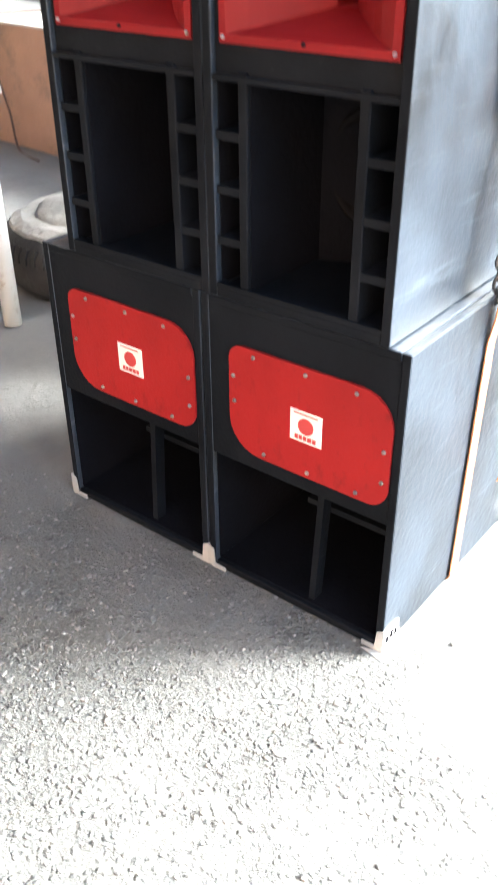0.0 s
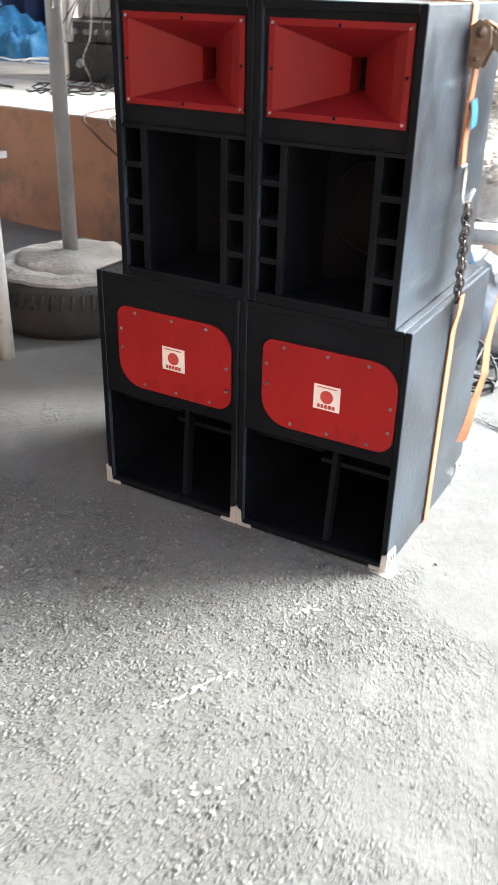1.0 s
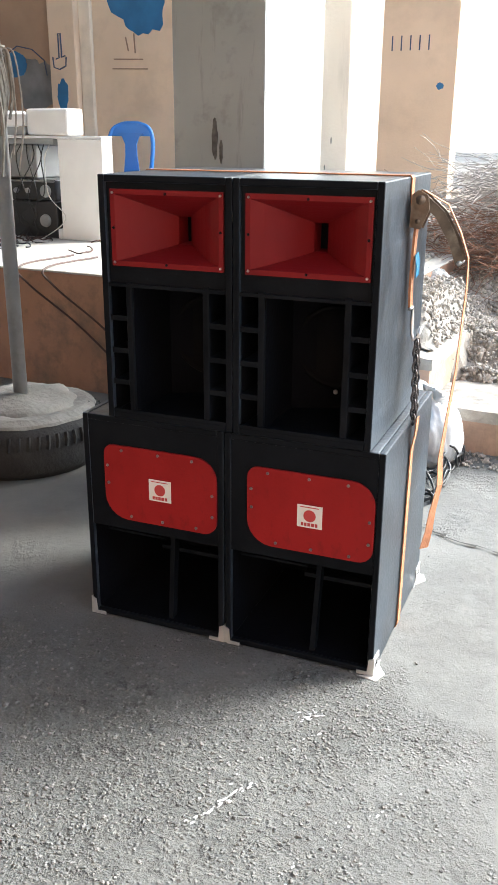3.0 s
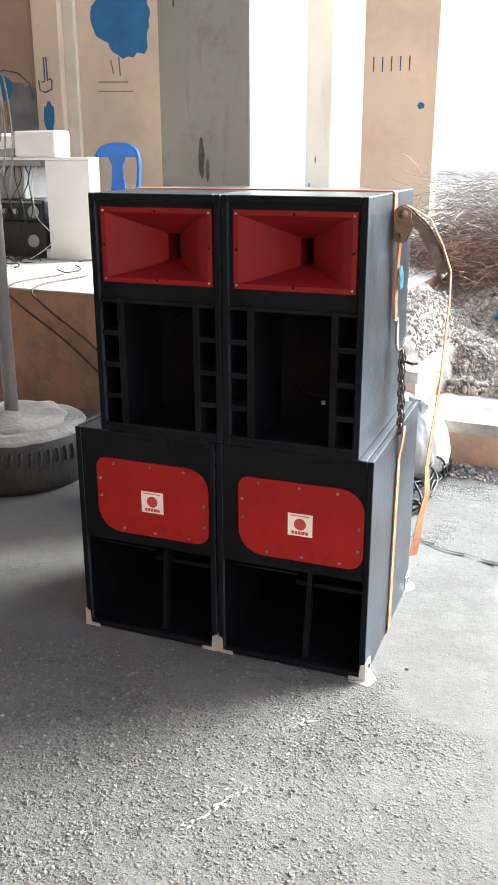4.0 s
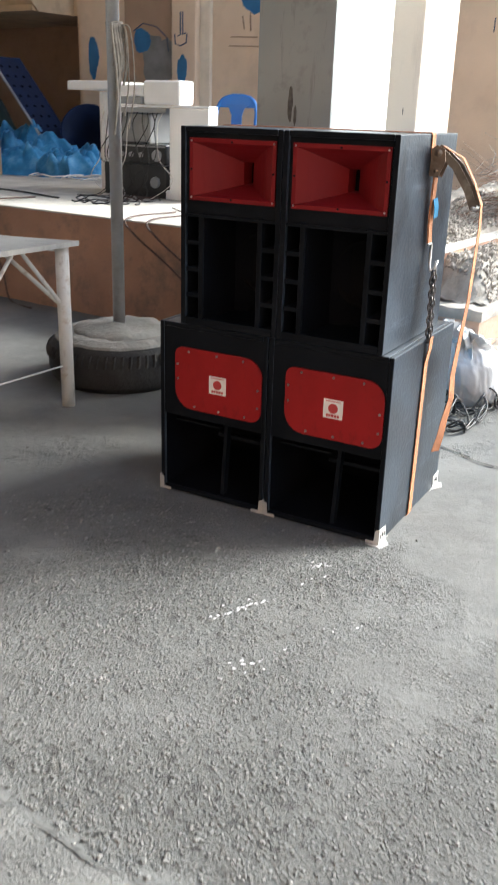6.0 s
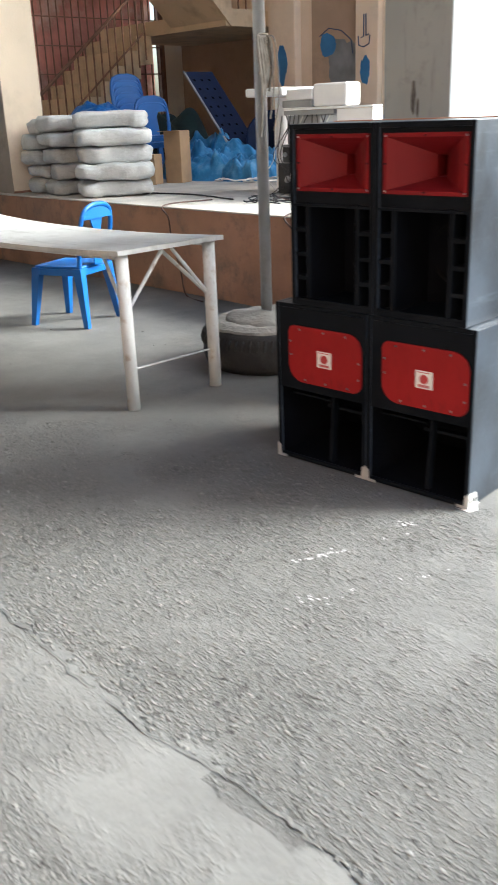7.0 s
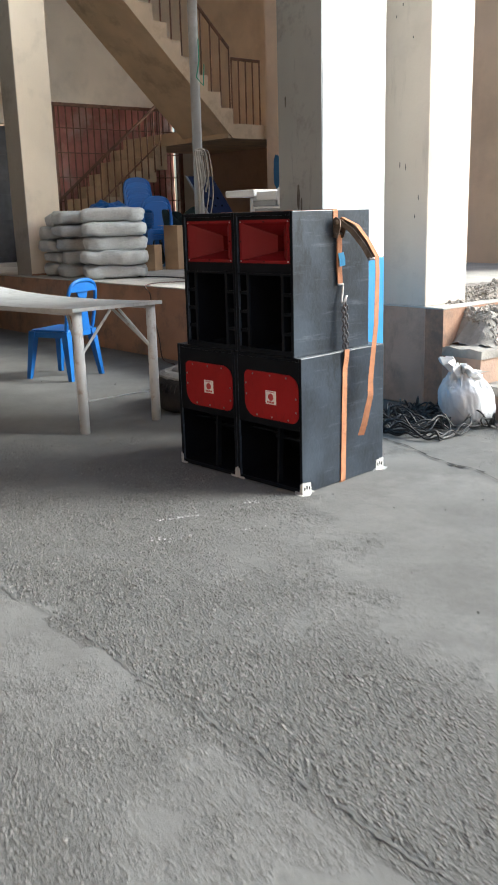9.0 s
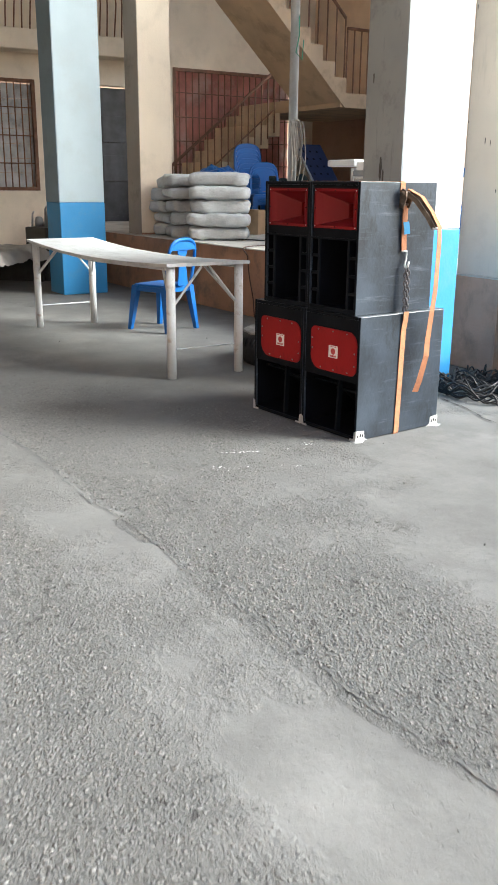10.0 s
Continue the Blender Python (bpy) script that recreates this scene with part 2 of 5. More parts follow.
M_BAG = mat("woven_white_sack", (0.47, 0.485, 0.485), 0.6, scale=7, var=0.06, bump=0.3, fine=45, stain=(0.35, 0.355, 0.345), amount=0.55, stain_scale=6, rand=0.06)
M_TARP = mat("blue_tarpaulin", (0.03, 0.20, 0.42), 0.5, scale=6, var=0.3, bump=0.3, stain=(0.25, 0.42, 0.55), amount=0.5, stain_scale=6)
M_NAVY = mat("navy_plastic", (0.006, 0.013, 0.042), 0.6, gloss=0.15, var=0.2, bump=0.1)
M_GREENCLOTH = mat("dark_green_cloth", (0.006, 0.02, 0.02), 0.85, var=0.3, bump=0.4)
M_CARD = mat("brown_cardboard", (0.40, 0.27, 0.16), 0.85, var=0.12, bump=0.15)
M_WHITEPL = mat("white_plastic", (0.80, 0.80, 0.80), 0.4, var=0.03, bump=0.05)
M_AMP = mat("black_amplifier_face", (0.02, 0.02, 0.022), 0.4, var=0.2, bump=0.05)
M_GREYMETAL = mat("grey_sheet_metal", (0.32, 0.33, 0.34), 0.4, 0.5, var=0.1)
M_CABLE = mat("black_cable", (0.015, 0.015, 0.016), 0.5, bump=0)
M_BROWNCABLE = mat("reddish_brown_cable", (0.06, 0.028, 0.02), 0.6, bump=0)
M_WIREWHITE = mat("white_cable", (0.6, 0.58, 0.55), 0.5, bump=0)
M_TWINE = mat("grey_twine", (0.27, 0.255, 0.23), 0.9, scale=30, var=0.2)
M_GREENLINE = mat("green_twine", (0.05, 0.26, 0.17), 0.8)
M_RUBBLE = mat("broken_concrete", (0.30, 0.28, 0.25), 0.95, scale=9, var=0.25, bump=0.5, fine=40)
M_GRAVEL = mat("grey_gravel", (0.31, 0.283, 0.25), 0.95, scale=14, var=0.4, bump=0.5, fine=60)
M_SOIL = mat("loose_gravel_soil", (0.29, 0.26, 0.225), 0.95, scale=6, var=0.3, bump=0.8, fine=30)
M_BRUSH = mat("dry_brushwood", (0.36, 0.335, 0.31), 0.9, scale=10, var=0.3)
M_BRUSHRED = mat("rusted_binding_wire", (0.22, 0.12, 0.08), 0.85, scale=10, var=0.3)
M_PLASTICBAG = mat("white_film_plastic", (0.62, 0.62, 0.62), 0.45, scale=9, var=0.1, bump=0.1, stain=(0.42, 0.41, 0.39), amount=0.5, stain_scale=7)
M_PEBBLE = mat("exposed_floor_stone", (0.172, 0.168, 0.157), 0.9, scale=60, var=0.4, bump=0.6, fine=200)


def streaks(m, colour, scale, stretch, low, high, most):
    """Adds long brushed scuffs, or wrinkle shading, over a material's own colour."""
    n, l = m.node_tree.nodes, m.node_tree.links
    p = n["Principled BSDF"]
    under = p.inputs["Base Color"].links[0].from_socket
    tc = n.new("ShaderNodeTexCoord")
    mp = n.new("ShaderNodeMapping")
    mp.inputs["Scale"].default_value = stretch
    t = n.new("ShaderNodeTexNoise")
    t.inputs["Scale"].default_value, t.inputs["Detail"].default_value, t.inputs["Roughness"].default_value = scale, 8, 0.7
    r = n.new("ShaderNodeMapRange")
    for i, v in zip((1, 2, 3, 4), (low, high, 0.0, most)):
        r.inputs[i].default_value = v
    x = n.new("ShaderNodeMix")
    x.data_type = "RGBA"
    x.inputs[7].default_value = (*colour, 1)
    l.new(tc.outputs["Object"], mp.inputs[0])
    l.new(mp.outputs[0], t.inputs["Vector"])
    l.new(t.outputs[0], r.inputs[0])
    l.new(r.outputs[0], x.inputs[0])
    l.new(under, x.inputs[6])
    l.new(x.outputs[2], p.inputs["Base Color"])


streaks(M_CABSIDE, (0.11, 0.13, 0.155), 3.0, (6, 1.2, 14), 0.56, 0.72, 0.6)
streaks(M_CABSIDE, (0.006, 0.008, 0.011), 2.5, (5, 4, 1.5), 0.55, 0.66, 0.8)
streaks(M_CAB, (0.03, 0.034, 0.04), 6.0, (3, 8, 9), 0.64, 0.76, 0.6)
streaks(M_RED, (0.14, 0.012, 0.012), 5.0, (6, 3, 3), 0.56, 0.72, 0.6)
streaks(M_TABLE, (0.22, 0.215, 0.205), 2.0, (2, 8, 1), 0.52, 0.70, 0.6)
streaks(M_LEG, (0.27, 0.245, 0.215), 4.0, (6, 6, 2), 0.58, 0.70, 0.7)
streaks(M_BROWN, (0.12, 0.085, 0.065), 1.5, (2, 1, 1.2), 0.54, 0.72, 0.6)
streaks(M_MAUVE, (0.15, 0.12, 0.10), 1.6, (3, 3, 1.2), 0.54, 0.72, 0.6)
streaks(M_TANPILLAR, (0.30, 0.27, 0.235), 1.4, (5, 5, 0.8), 0.56, 0.72, 0.5)
streaks(M_WHITESHADE, (0.11, 0.12, 0.115), 1.6, (6, 6, 0.9), 0.57, 0.70, 0.6)
# sacks: dark and pale streaks paint the wrinkles' shading into the colour
streaks(M_BAG, (0.30, 0.305, 0.30), 4.0, (2, 6, 9), 0.5, 0.68, 0.6)
streaks(M_BAG, (0.62, 0.63, 0.63), 6.0, (8, 2, 5), 0.56, 0.70, 0.6)
streaks(M_STRAP, (0.22, 0.09, 0.05), 3.0, (4, 4, 8), 0.55, 0.7, 0.5)
M_CRACK = mat("dark_crack_tone", (0.105, 0.103, 0.098), 0.95, scale=40, var=0.3, bump=0.3)
M_FAINT = mat("faded_marker", (0.30, 0.20, 0.14), 0.7, bump=0)
M_MARK = mat("white_chalk_mark", (0.6, 0.6, 0.585), 0.9, scale=30, var=0.1)


# ---- mesh helpers ----
def box(bm, x0, x1, y0, y1, z0, z1, bev=0.0, seg=1):
    v = [bm.verts.new(p) for p in ((x0, y0, z0), (x1, y0, z0), (x1, y1, z0), (x0, y1, z0), (x0, y0, z1), (x1, y0, z1), (x1, y1, z1), (x0, y1, z1))]
    fs = [bm.faces.new([v[i] for i in q]) for q in ((3, 2, 1, 0), (4, 5, 6, 7), (0, 1, 5, 4), (1, 2, 6, 5), (2, 3, 7, 6), (3, 0, 4, 7))]
    if bev:
        es = list({e for f in fs for e in f.edges})
        bmesh.ops.bevel(bm, geom=es, offset=bev, segments=seg, affect="EDGES", profile=0.5)
    return bm


def prism(bm, pts, a0, a1, axis="y"):
    """A flat outline of (u, v) pairs pushed through from a0 to a1 along an axis."""
    put = {"y": lambda u, v, a: (u, a, v), "x": lambda u, v, a: (a, u, v), "z": lambda u, v, a: (u, v, a)}[axis]
    lo = [bm.verts.new(put(u, v, a0)) for u, v in pts]
    hi = [bm.verts.new(put(u, v, a1)) for u, v in pts]
    faces = [bm.faces.new(lo), bm.faces.new(hi[::-1])]
    for i in range(len(pts)):
        j = (i + 1) % len(pts)
        faces.append(bm.faces.new((lo[i], hi[i], hi[j], lo[j])))
    bmesh.ops.recalc_face_normals(bm, faces=faces)
    return bm


def tube(bm, pts, r, seg=8, r1=None, closed=False):
    pts = [Vector(p) for p in pts]
    rings, up = [], None
    for i, p in enumerate(pts):
        a, b = pts[max(i - 1, 0)], pts[min(i + 1, len(pts) - 1)]
        if closed:
            a, b = pts[i - 1], pts[(i + 1) % len(pts)]
        d = (b - a).normalized()
        up = d.orthogonal().normalized() if up is None else (up - d * up.dot(d)).normalized()
        side = d.cross(up)
        k = r if r1 is None else r + (r1 - r) * i / max(1, len(pts) - 1)
        rings.append([bm.verts.new(p + k * (math.cos(s * math.tau / seg) * up + math.sin(s * math.tau / seg) * side)) for s in range(seg)])
    pairs = list(zip(rings, rings[1:])) + ([(rings[-1], rings[0])] if closed else [])
    for a, b in pairs:
        for s in range(seg):
            bm.faces.new((a[s], a[(s + 1) % seg], b[(s + 1) % seg], b[s]))
    if not closed:
        bm.faces.new(rings[0][::-1])
        bm.faces.new(rings[-1])
    return bm


def curve(pts, count=8):
    """The points of a smooth line through pts."""
    p = [Vector(q) for q in pts]
    p = [2 * p[0] - p[1]] + p + [2 * p[-1] - p[-2]]
    out = []
    for a, b, c, d in zip(p, p[1:], p[2:], p[3:]):
        for k in range(count):
            u = k / count
            out.append(0.5 * (2 * b + (c - a) * u + (2 * a - 5 * b + 4 * c - d) * u * u + (3 * b - a - 3 * c + d) * u ** 3))
    return out + [p[-2]]


def ribbon(bm, pts, across, width, thick, last=None):
    """A flat band of webbing along pts; across: its width's direction, turning to last at the far end."""
    pts = [Vector(p) for p in pts]
    rows = []
    for i, p in enumerate(pts):
        w = Vector(across).lerp(Vector(last or across), (i / (len(pts) - 1)) ** 2).normalized() * width / 2
        d = (pts[min(i + 1, len(pts) - 1)] - pts[max(i - 1, 0)]).normalized()
        n = d.cross(w).normalized() * thick / 2
        rows.append([bm.verts.new(q) for q in (p - w - n, p + w - n, p + w + n, p - w + n)])
    for a, b in zip(rows, rows[1:]):
        for s in range(4):
            bm.faces.new((a[s], a[(s + 1) % 4], b[(s + 1) % 4], b[s]))
    bm.faces.new(rows[0][::-1])
    bm.faces.new(rows[-1])
    return bm


def lathe(bm, profile, seg=32, m=None):
    rings = []
    for r, z in profile:
        rings.append([bm.verts.new((r * math.cos(s * math.tau / seg), r * math.sin(s * math.tau / seg), z)) for s in range(seg)])
    for a, b in zip(rings, rings[1:]):
        for s in range(seg):
            bm.faces.new((a[s], a[(s + 1) % seg], b[(s + 1) % seg], b[s]))
    bm.faces.new(rings[0][::-1])
    bm.faces.new(rings[-1])
    if m is not None:
        bmesh.ops.transform(bm, matrix=m, verts=[v for ring in rings for v in ring])
    return bm


def rough_up(bm, amount, scale, seed=0.0):
    for v in bm.verts:
        v.co += noise.noise_vector(v.co * scale + Vector((seed, seed * 0.7, 0))) * amount
    return bm


def finish(name, bm, material, smooth=False):
    bmesh.ops.recalc_face_normals(bm, faces=bm.faces)
    me = bpy.data.meshes.new(name)
    bm.to_mesh(me)
    bm.free()
    me.materials.append(material)
    if smooth:
        for p in me.polygons:
            p.use_smooth = True
    return me


def part(name, bm, material, parent, label="", smooth=False):
    ob = new(name, finish(name, bm, material, smooth))
    ob.parent = parent
    if label:
        tagged(ob, label)
    return ob


def thing(name, label, category, m=None, group="", kind=""):
    ob = new(name)
    ob.empty_display_size = 0.1
    ob.matrix_world = m if m is not None else Matrix()
    return tagged(ob, label, category, group, kind)


def solid(name, bm, material, label, category="", m=None, kind="structure", smooth=False, group=""):
    ob = new(name, finish(name, bm, material, smooth))
    if m is not None:
        ob.matrix_world = m
    return tagged(ob, label, category or name.replace("_", " "), group, kind)


def nb():
    return bmesh.new()


# the building stands a little turned against the stack of speakers
HALL = pose(-0.72, 0.96, 0, 0, 0, -4.6)
STAGE = 0.668


# ---- ground and floor ----
def sheet(x0, x1, y0, y1, step, height, edge=None, stepx=None):
    nx, ny = int((x1 - x0) / (stepx or step)) + 1, int((y1 - y0) / step) + 1
    bm = nb()
    grid = []
    for j in range(ny):
        row = []
        for i in range(nx):
            x, y = x0 + (x1 - x0) * i / (nx - 1), y0 + (y1 - y0) * j / (ny - 1)
            if edge:
                y = edge(x, y, j, ny)
            row.append(bm.verts.new((x, y, height(x, y))))
        grid.append(row)
    for a, b in zip(grid, grid[1:]):
        for i in range(nx - 1):
            bm.faces.new((a[i], a[i + 1], b[i + 1], b[i]))
    return bm


def uneven(x, y):
    return 0.004 * noise.noise(Vector((x * 1.1, y * 1.1, 3))) + 0.0015 * noise.noise(Vector((x * 9, y * 9, 7)))


bm = nb()
box(bm, -400, 400, -400, 400, -0.6, -0.05)
solid("ground", bm, M_EARTH, "dusty earth ground reaching far around the hall")

JOINT = -2.378


def ragged(x):
    return JOINT + 0.018 * (x - 1.5) + 0.025 * noise.noise(Vector((x * 1.7, 0.3, 0))) + 0.014 * noise.noise(Vector((x * 9, 2.3, 0))) + 0.007 * noise.noise(Vector((x * 31, 2.3, 0)))


def edge_up(x, y, j, ny):
    return ragged(x) + 0.001 + max(0, noise.noise(Vector((x * 7, 9, 0)))) * 0.022 if j == 0 else y


def edge_low(x, y, j, ny):
    return ragged(x) - 0.001 - max(0, noise.noise(Vector((x * 8, 4, 0)))) * 0.006 if j == ny - 1 else y


def wear_at(x, y):
    """How far the cement skin has worn off the floor, 0 to 1."""
    if y > JOINT:
        lean = 0.02 + 0.42 * math.exp((JOINT - y) / 0.85) - 0.5 * min(1.0, max(0.0, -0.6 - x) / 1.0) - 0.40 * max(0.0, x - 0.5) * min(1.0, max(0.0, (y + 1.9) / 0.9))
    else:
        lean = -0.06 + 0.80 * min(1.0, max(0.0, JOINT - 0.3 - y) / 0.5) - 0.06 * max(0.0, x - 3.2)
    v = 0.42 + lean + 0.5 * noise.noise(Vector((x * 0.8, y * 0.8, 11))) + 0.3 * noise.noise(Vector((x * 2.3, y * 2.3, 4))) + 0.18 * noise.noise(Vector((x * 6, y * 6, 2)))
    return min(1.0, max(0.0, v))


def with_wear(ob):
    a = ob.data.attributes.new("wear", "FLOAT", "POINT")
    a.data.foreach_set("value", [wear_at(v.co.x, v.co.y) for v in ob.data.vertices])
    return ob


def worn_edge(x, y):
    """The rough slab lies a little lower where it has worn down along the joint."""
    d = max(0.0, 1 - (y - JOINT) / 0.5)
    return uneven(x, y) - 0.009 * d * (0.7 + 0.5 * noise.noise(Vector((x * 2, y * 2, 5)))) + 0.003 * d * noise.noise(Vector((x * 25, y * 25, 8)))


bm = sheet(-9.6, 7.0, JOINT, 1.05, 0.06, worn_edge, edge_up, 0.022)
low = [v for v in bm.verts if v.co.y < JOINT + 0.25 and len(v.link_faces) < 4]
for v in low:
    v.co.z -= 0.002
with_wear(solid("floor", bm, M_FLOOR, "worn rough concrete floor slab with exposed stones", "floor", HALL, smooth=True))
bm = sheet(-9.6, 7.0, -6.5, JOINT, 0.05, lambda x, y: uneven(x, y) + 0.001, edge_low, 0.022)
for v in [v for v in bm.verts if v.co.y > JOINT - 0.25 and len(v.link_faces) < 4]:
    v.co.z -= 0.003
with_wear(solid("floor_front", bm, M_FLOOR2, "smoother grey concrete slab beyond the broken joint", "floor", HALL, smooth=True))
bm = nb()
box(bm, -9.6, 30, 1.052, 30, -0.2, -0.004)
box(bm, 7.0, 30, -20, 1.05, -0.2, -0.006)
box(bm, -9.6, 7.0, -20, -6.5, -0.2, -0.006)
box(bm, -9.6, 7.0, -2.6, -2.3, -0.2, -0.0095)
solid("yard", bm, M_FLOOR2, "pale concrete yard around the hall", "yard", HALL)

# ---- stage, steps, pillars and walls ----
bm = nb()
box(bm, -9.6, 0.096, 1.005, 5.2, 0.0, STAGE - 0.012)
solid("stage", bm, M_BROWN, "raised platform with brown painted front", "platform", HALL)
bm = nb()
box(bm, -9.6, 0.1, 0.995, 5.2, STAGE - 0.012, STAGE, 0.004)
solid("stage_top", bm, M_STAGE, "dusty cement top of the raised platform", "platform", HALL)

steps = thing("side_steps", "brown sided concrete steps with broken treads", "steps", HALL, kind="structure")
for x0, x1, z in ((0.104, 0.40, 0.425), (0.405, 0.95, 0.212)):
    bm = nb()
    box(bm, x0, x1, 1.0, 2.6, 0, z - 0.06)
    part("step_block", bm, M_MAUVE, steps)
    bm = nb()
    n_ = 40
    top = [[(x0 - 0.002 + (x1 - x0 + 0.015) * i / 10, 0.985 + 1.5 * j / n_) for i in range(11)] for j in range(n_ + 1)]
    rows = []
    for j, line in enumerate(top):
        row = []
        for i, (x, y) in enumerate(line):
            chip = abs(noise.noise(Vector((x * 9, y * 9, z)))) * 0.03 if i in (0, 10) or j == 0 else 0.0
            row.append(bm.verts.new((x, y + (chip if j == 0 else 0), z - chip + 0.012 * noise.noise(Vector((x * 14, y * 14, 3))))))
        rows.append(row)
    for a, b in zip(rows, rows[1:]):
        for i in range(10):
            bm.faces.new((a[i], a[i + 1], b[i + 1], b[i]))
    front = [bm.verts.new((v.co.x, 0.99, z - 0.06)) for v in rows[0]]
    side = [bm.verts.new((r[-1].co.x, r[-1].co.y, z - 0.06)) for r in rows]
    for i in range(10):
        bm.faces.new((front[i], front[i + 1], rows[0][i + 1], rows[0][i]))
    for j in range(n_):
        bm.faces.new((side[j], side[j + 1], rows[j + 1][-1], rows[j][-1]))
    part("tread", bm, M_RUBBLE, steps, "chipped concrete tread")


def pillar(name, x0, x1, y0, y1, dado, upper, lower, label, z0=0.0, top=7.6):
    p = thing(name, label, "pillar", HALL, kind="structure")
    bm = nb()
    box(bm, x0, x1, y0, y1, dado, top, 0.008, 2)
    part("shaft", bm, upper, p)
    bm = nb()
    box(bm, x0 - 0.002, x1 + 0.002, y0 - 0.002, y1 + 0.002, z0, dado, 0.008, 2)
    part("dado", bm, lower, p, "painted lower band")
    return p


p1 = pillar("pillar_1", -0.34, 0.025, 0.0, 0.51, 1.015, M_WHITEWALL, M_BLUEPAINT, "white painted pillar with blue lower band")
pillar("pillar_2", -0.46, -0.052, 1.0, 1.43, STAGE, M_TANPILLAR, M_MAUVE, "beige pillar with brown lower band at the platform's end")
p3 = pillar("pillar_3", -6.27, -5.9, 1.08, 1.5, STAGE + 0.02, M_CREAM, M_BROWN, "cream pillar with brown lower band beside the sacks")
p4 = pillar("pillar_4", -6.23, -5.79, 0.0, 0.55, 1.055, M_PALEBLUE, M_BLUEPAINT, "pale blue painted pillar with blue lower band behind the table")

# thin front coats in darker colours that paint in the pillars' shaded side
for p, x0, x1, dado, mm, lab in ((p1, -0.336, 0.021, 1.015, M_WHITESHADE, "stained front face, its shade painted in grey"), (p4, -6.226, -5.794, 1.055, M_BLUESHADE, "front face, its shade painted in dull blue")):
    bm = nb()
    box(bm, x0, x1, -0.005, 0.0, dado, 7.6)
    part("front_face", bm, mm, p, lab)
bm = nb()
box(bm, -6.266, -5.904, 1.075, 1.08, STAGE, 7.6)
part("front_face", bm, M_CREAMSHADE, p3, "stained front face, its shade painted in grey brown")

bm = nb()
box(bm, -6.45, -0.65, 5.2, 5.4, 0, 7.6)
solid("wall_back", bm, M_BEIGE, "beige plaster back wall with scribbles and paint patches", "wall", HALL)
for x0, x1 in ((-6.3, -5.87), (-4.9, -4.56)):
    bm = nb()
    box(bm, x0, x1, 5.08, 5.2, STAGE, 7.6, 0.01)
    solid("wall_pier", bm, M_BEIGE, "beige plaster pier on the back wall", "pier", HALL)
bm = nb()
box(bm, -4.56, -4.41, 5.15, 5.2, STAGE, 7.6, 0.01)
solid("wall_trim", bm, M_CREAM, "pale plaster strip beside the pier", "trim", HALL)
bm = nb()
box(bm, -5.68, -4.9, 5.185, 5.2, STAGE, 3.1)
solid("wall_panel", bm, M_DARKWALL, "darker brown painted wall panel", "wall", HALL)
# stairwell walls behind the platform; the lower brown has shade in its colour
bm = nb()
box(bm, -9.6, -7.1, 6.3, 6.5, 2.53, 7.6)
box(bm, -7.1, -6.45, 6.3, 6.5, 5.2, 7.6)
solid("wall_landing", bm, M_BEIGE, "beige plaster wall behind the upper landing", "wall", HALL)
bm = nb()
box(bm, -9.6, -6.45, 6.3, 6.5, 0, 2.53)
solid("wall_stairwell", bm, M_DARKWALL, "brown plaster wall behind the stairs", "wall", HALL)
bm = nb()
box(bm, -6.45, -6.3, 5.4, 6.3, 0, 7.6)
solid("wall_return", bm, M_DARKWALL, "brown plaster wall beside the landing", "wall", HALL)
bm = nb()
box(bm, -9.6, -6.45, 5.2, 6.3, 0, STAGE)
solid("stairwell_floor", bm, M_STAGE, "cement floor under the landing", "floor", HALL)
# end wall with its openings
bm = nb()
for y0, y1, z0, z1 in ((-20, 0.15, 0, 7.6), (0.15, 1.1, 0, 1.15), (0.15, 1.1, 2.76, 7.6), (1.1, 2.1, 0, 7.6), (2.1, 2.8, 2.75, 7.6), (2.8, 3.45, 0, 7.6), (3.45, 5.95, 0, 1.2), (3.45, 5.95, 3.1, 7.6), (5.95, 6.5, 0, 7.6)):
    box(bm, -9.8, -9.6, y0, y1, z0, z1)
solid("wall_end", bm, M_CREAM, "cream plaster end wall with barred openings", "wall", HALL)
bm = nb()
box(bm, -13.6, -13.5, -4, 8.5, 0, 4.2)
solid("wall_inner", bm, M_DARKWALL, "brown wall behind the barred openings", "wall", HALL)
bm = nb()
box(bm, -9.6, -9.2, -20, 2.9, 3.12, 3.4, 0.01)
solid("balcony_slab", bm, M_CREAM, "cream edge of the upper walkway", "beam", HALL)
# Unseen ceiling; its edges are set by how much light they let in.
bm = nb()
box(bm, -9.8, -0.2, -8, 1.3, 6.6, 6.8)
box(bm, -9.8, -5.5, 1.3, 6.5, 6.6, 6.8)
# low overhang added to cut the sky light near the stack
box(bm, -0.2, 1.1, -8, -0.1, 3.5, 3.7)
solid("ceiling", bm, M_CEIL, "unseen cement ceiling and overhang added to shape the light", "ceiling", HALL)
# Unseen wall added to keep light off surfaces that face the front.
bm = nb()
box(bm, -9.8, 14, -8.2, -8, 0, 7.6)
solid("wall_front", bm, M_DARKWALL, "unseen brown wall added to block light from the front", "wall", HALL)
# Unseen beam, added to limit the sky light entering the hall.
bm = nb()
box(bm, -0.36, -0.2, -8, 0.0, 4.0, 6.6)
solid("wall_upper", bm, M_BEIGE, "unseen upper wall added to block light over the open side", "wall", HALL)
# Glowing panel added far behind to whiten the view past the wall.
glow = bpy.data.materials.new("glowing_backdrop")
glow.use_nodes = True
glow.node_tree.nodes["Principled BSDF"].inputs["Base Color"].default_value = (0.8, 0.77, 0.7, 1)
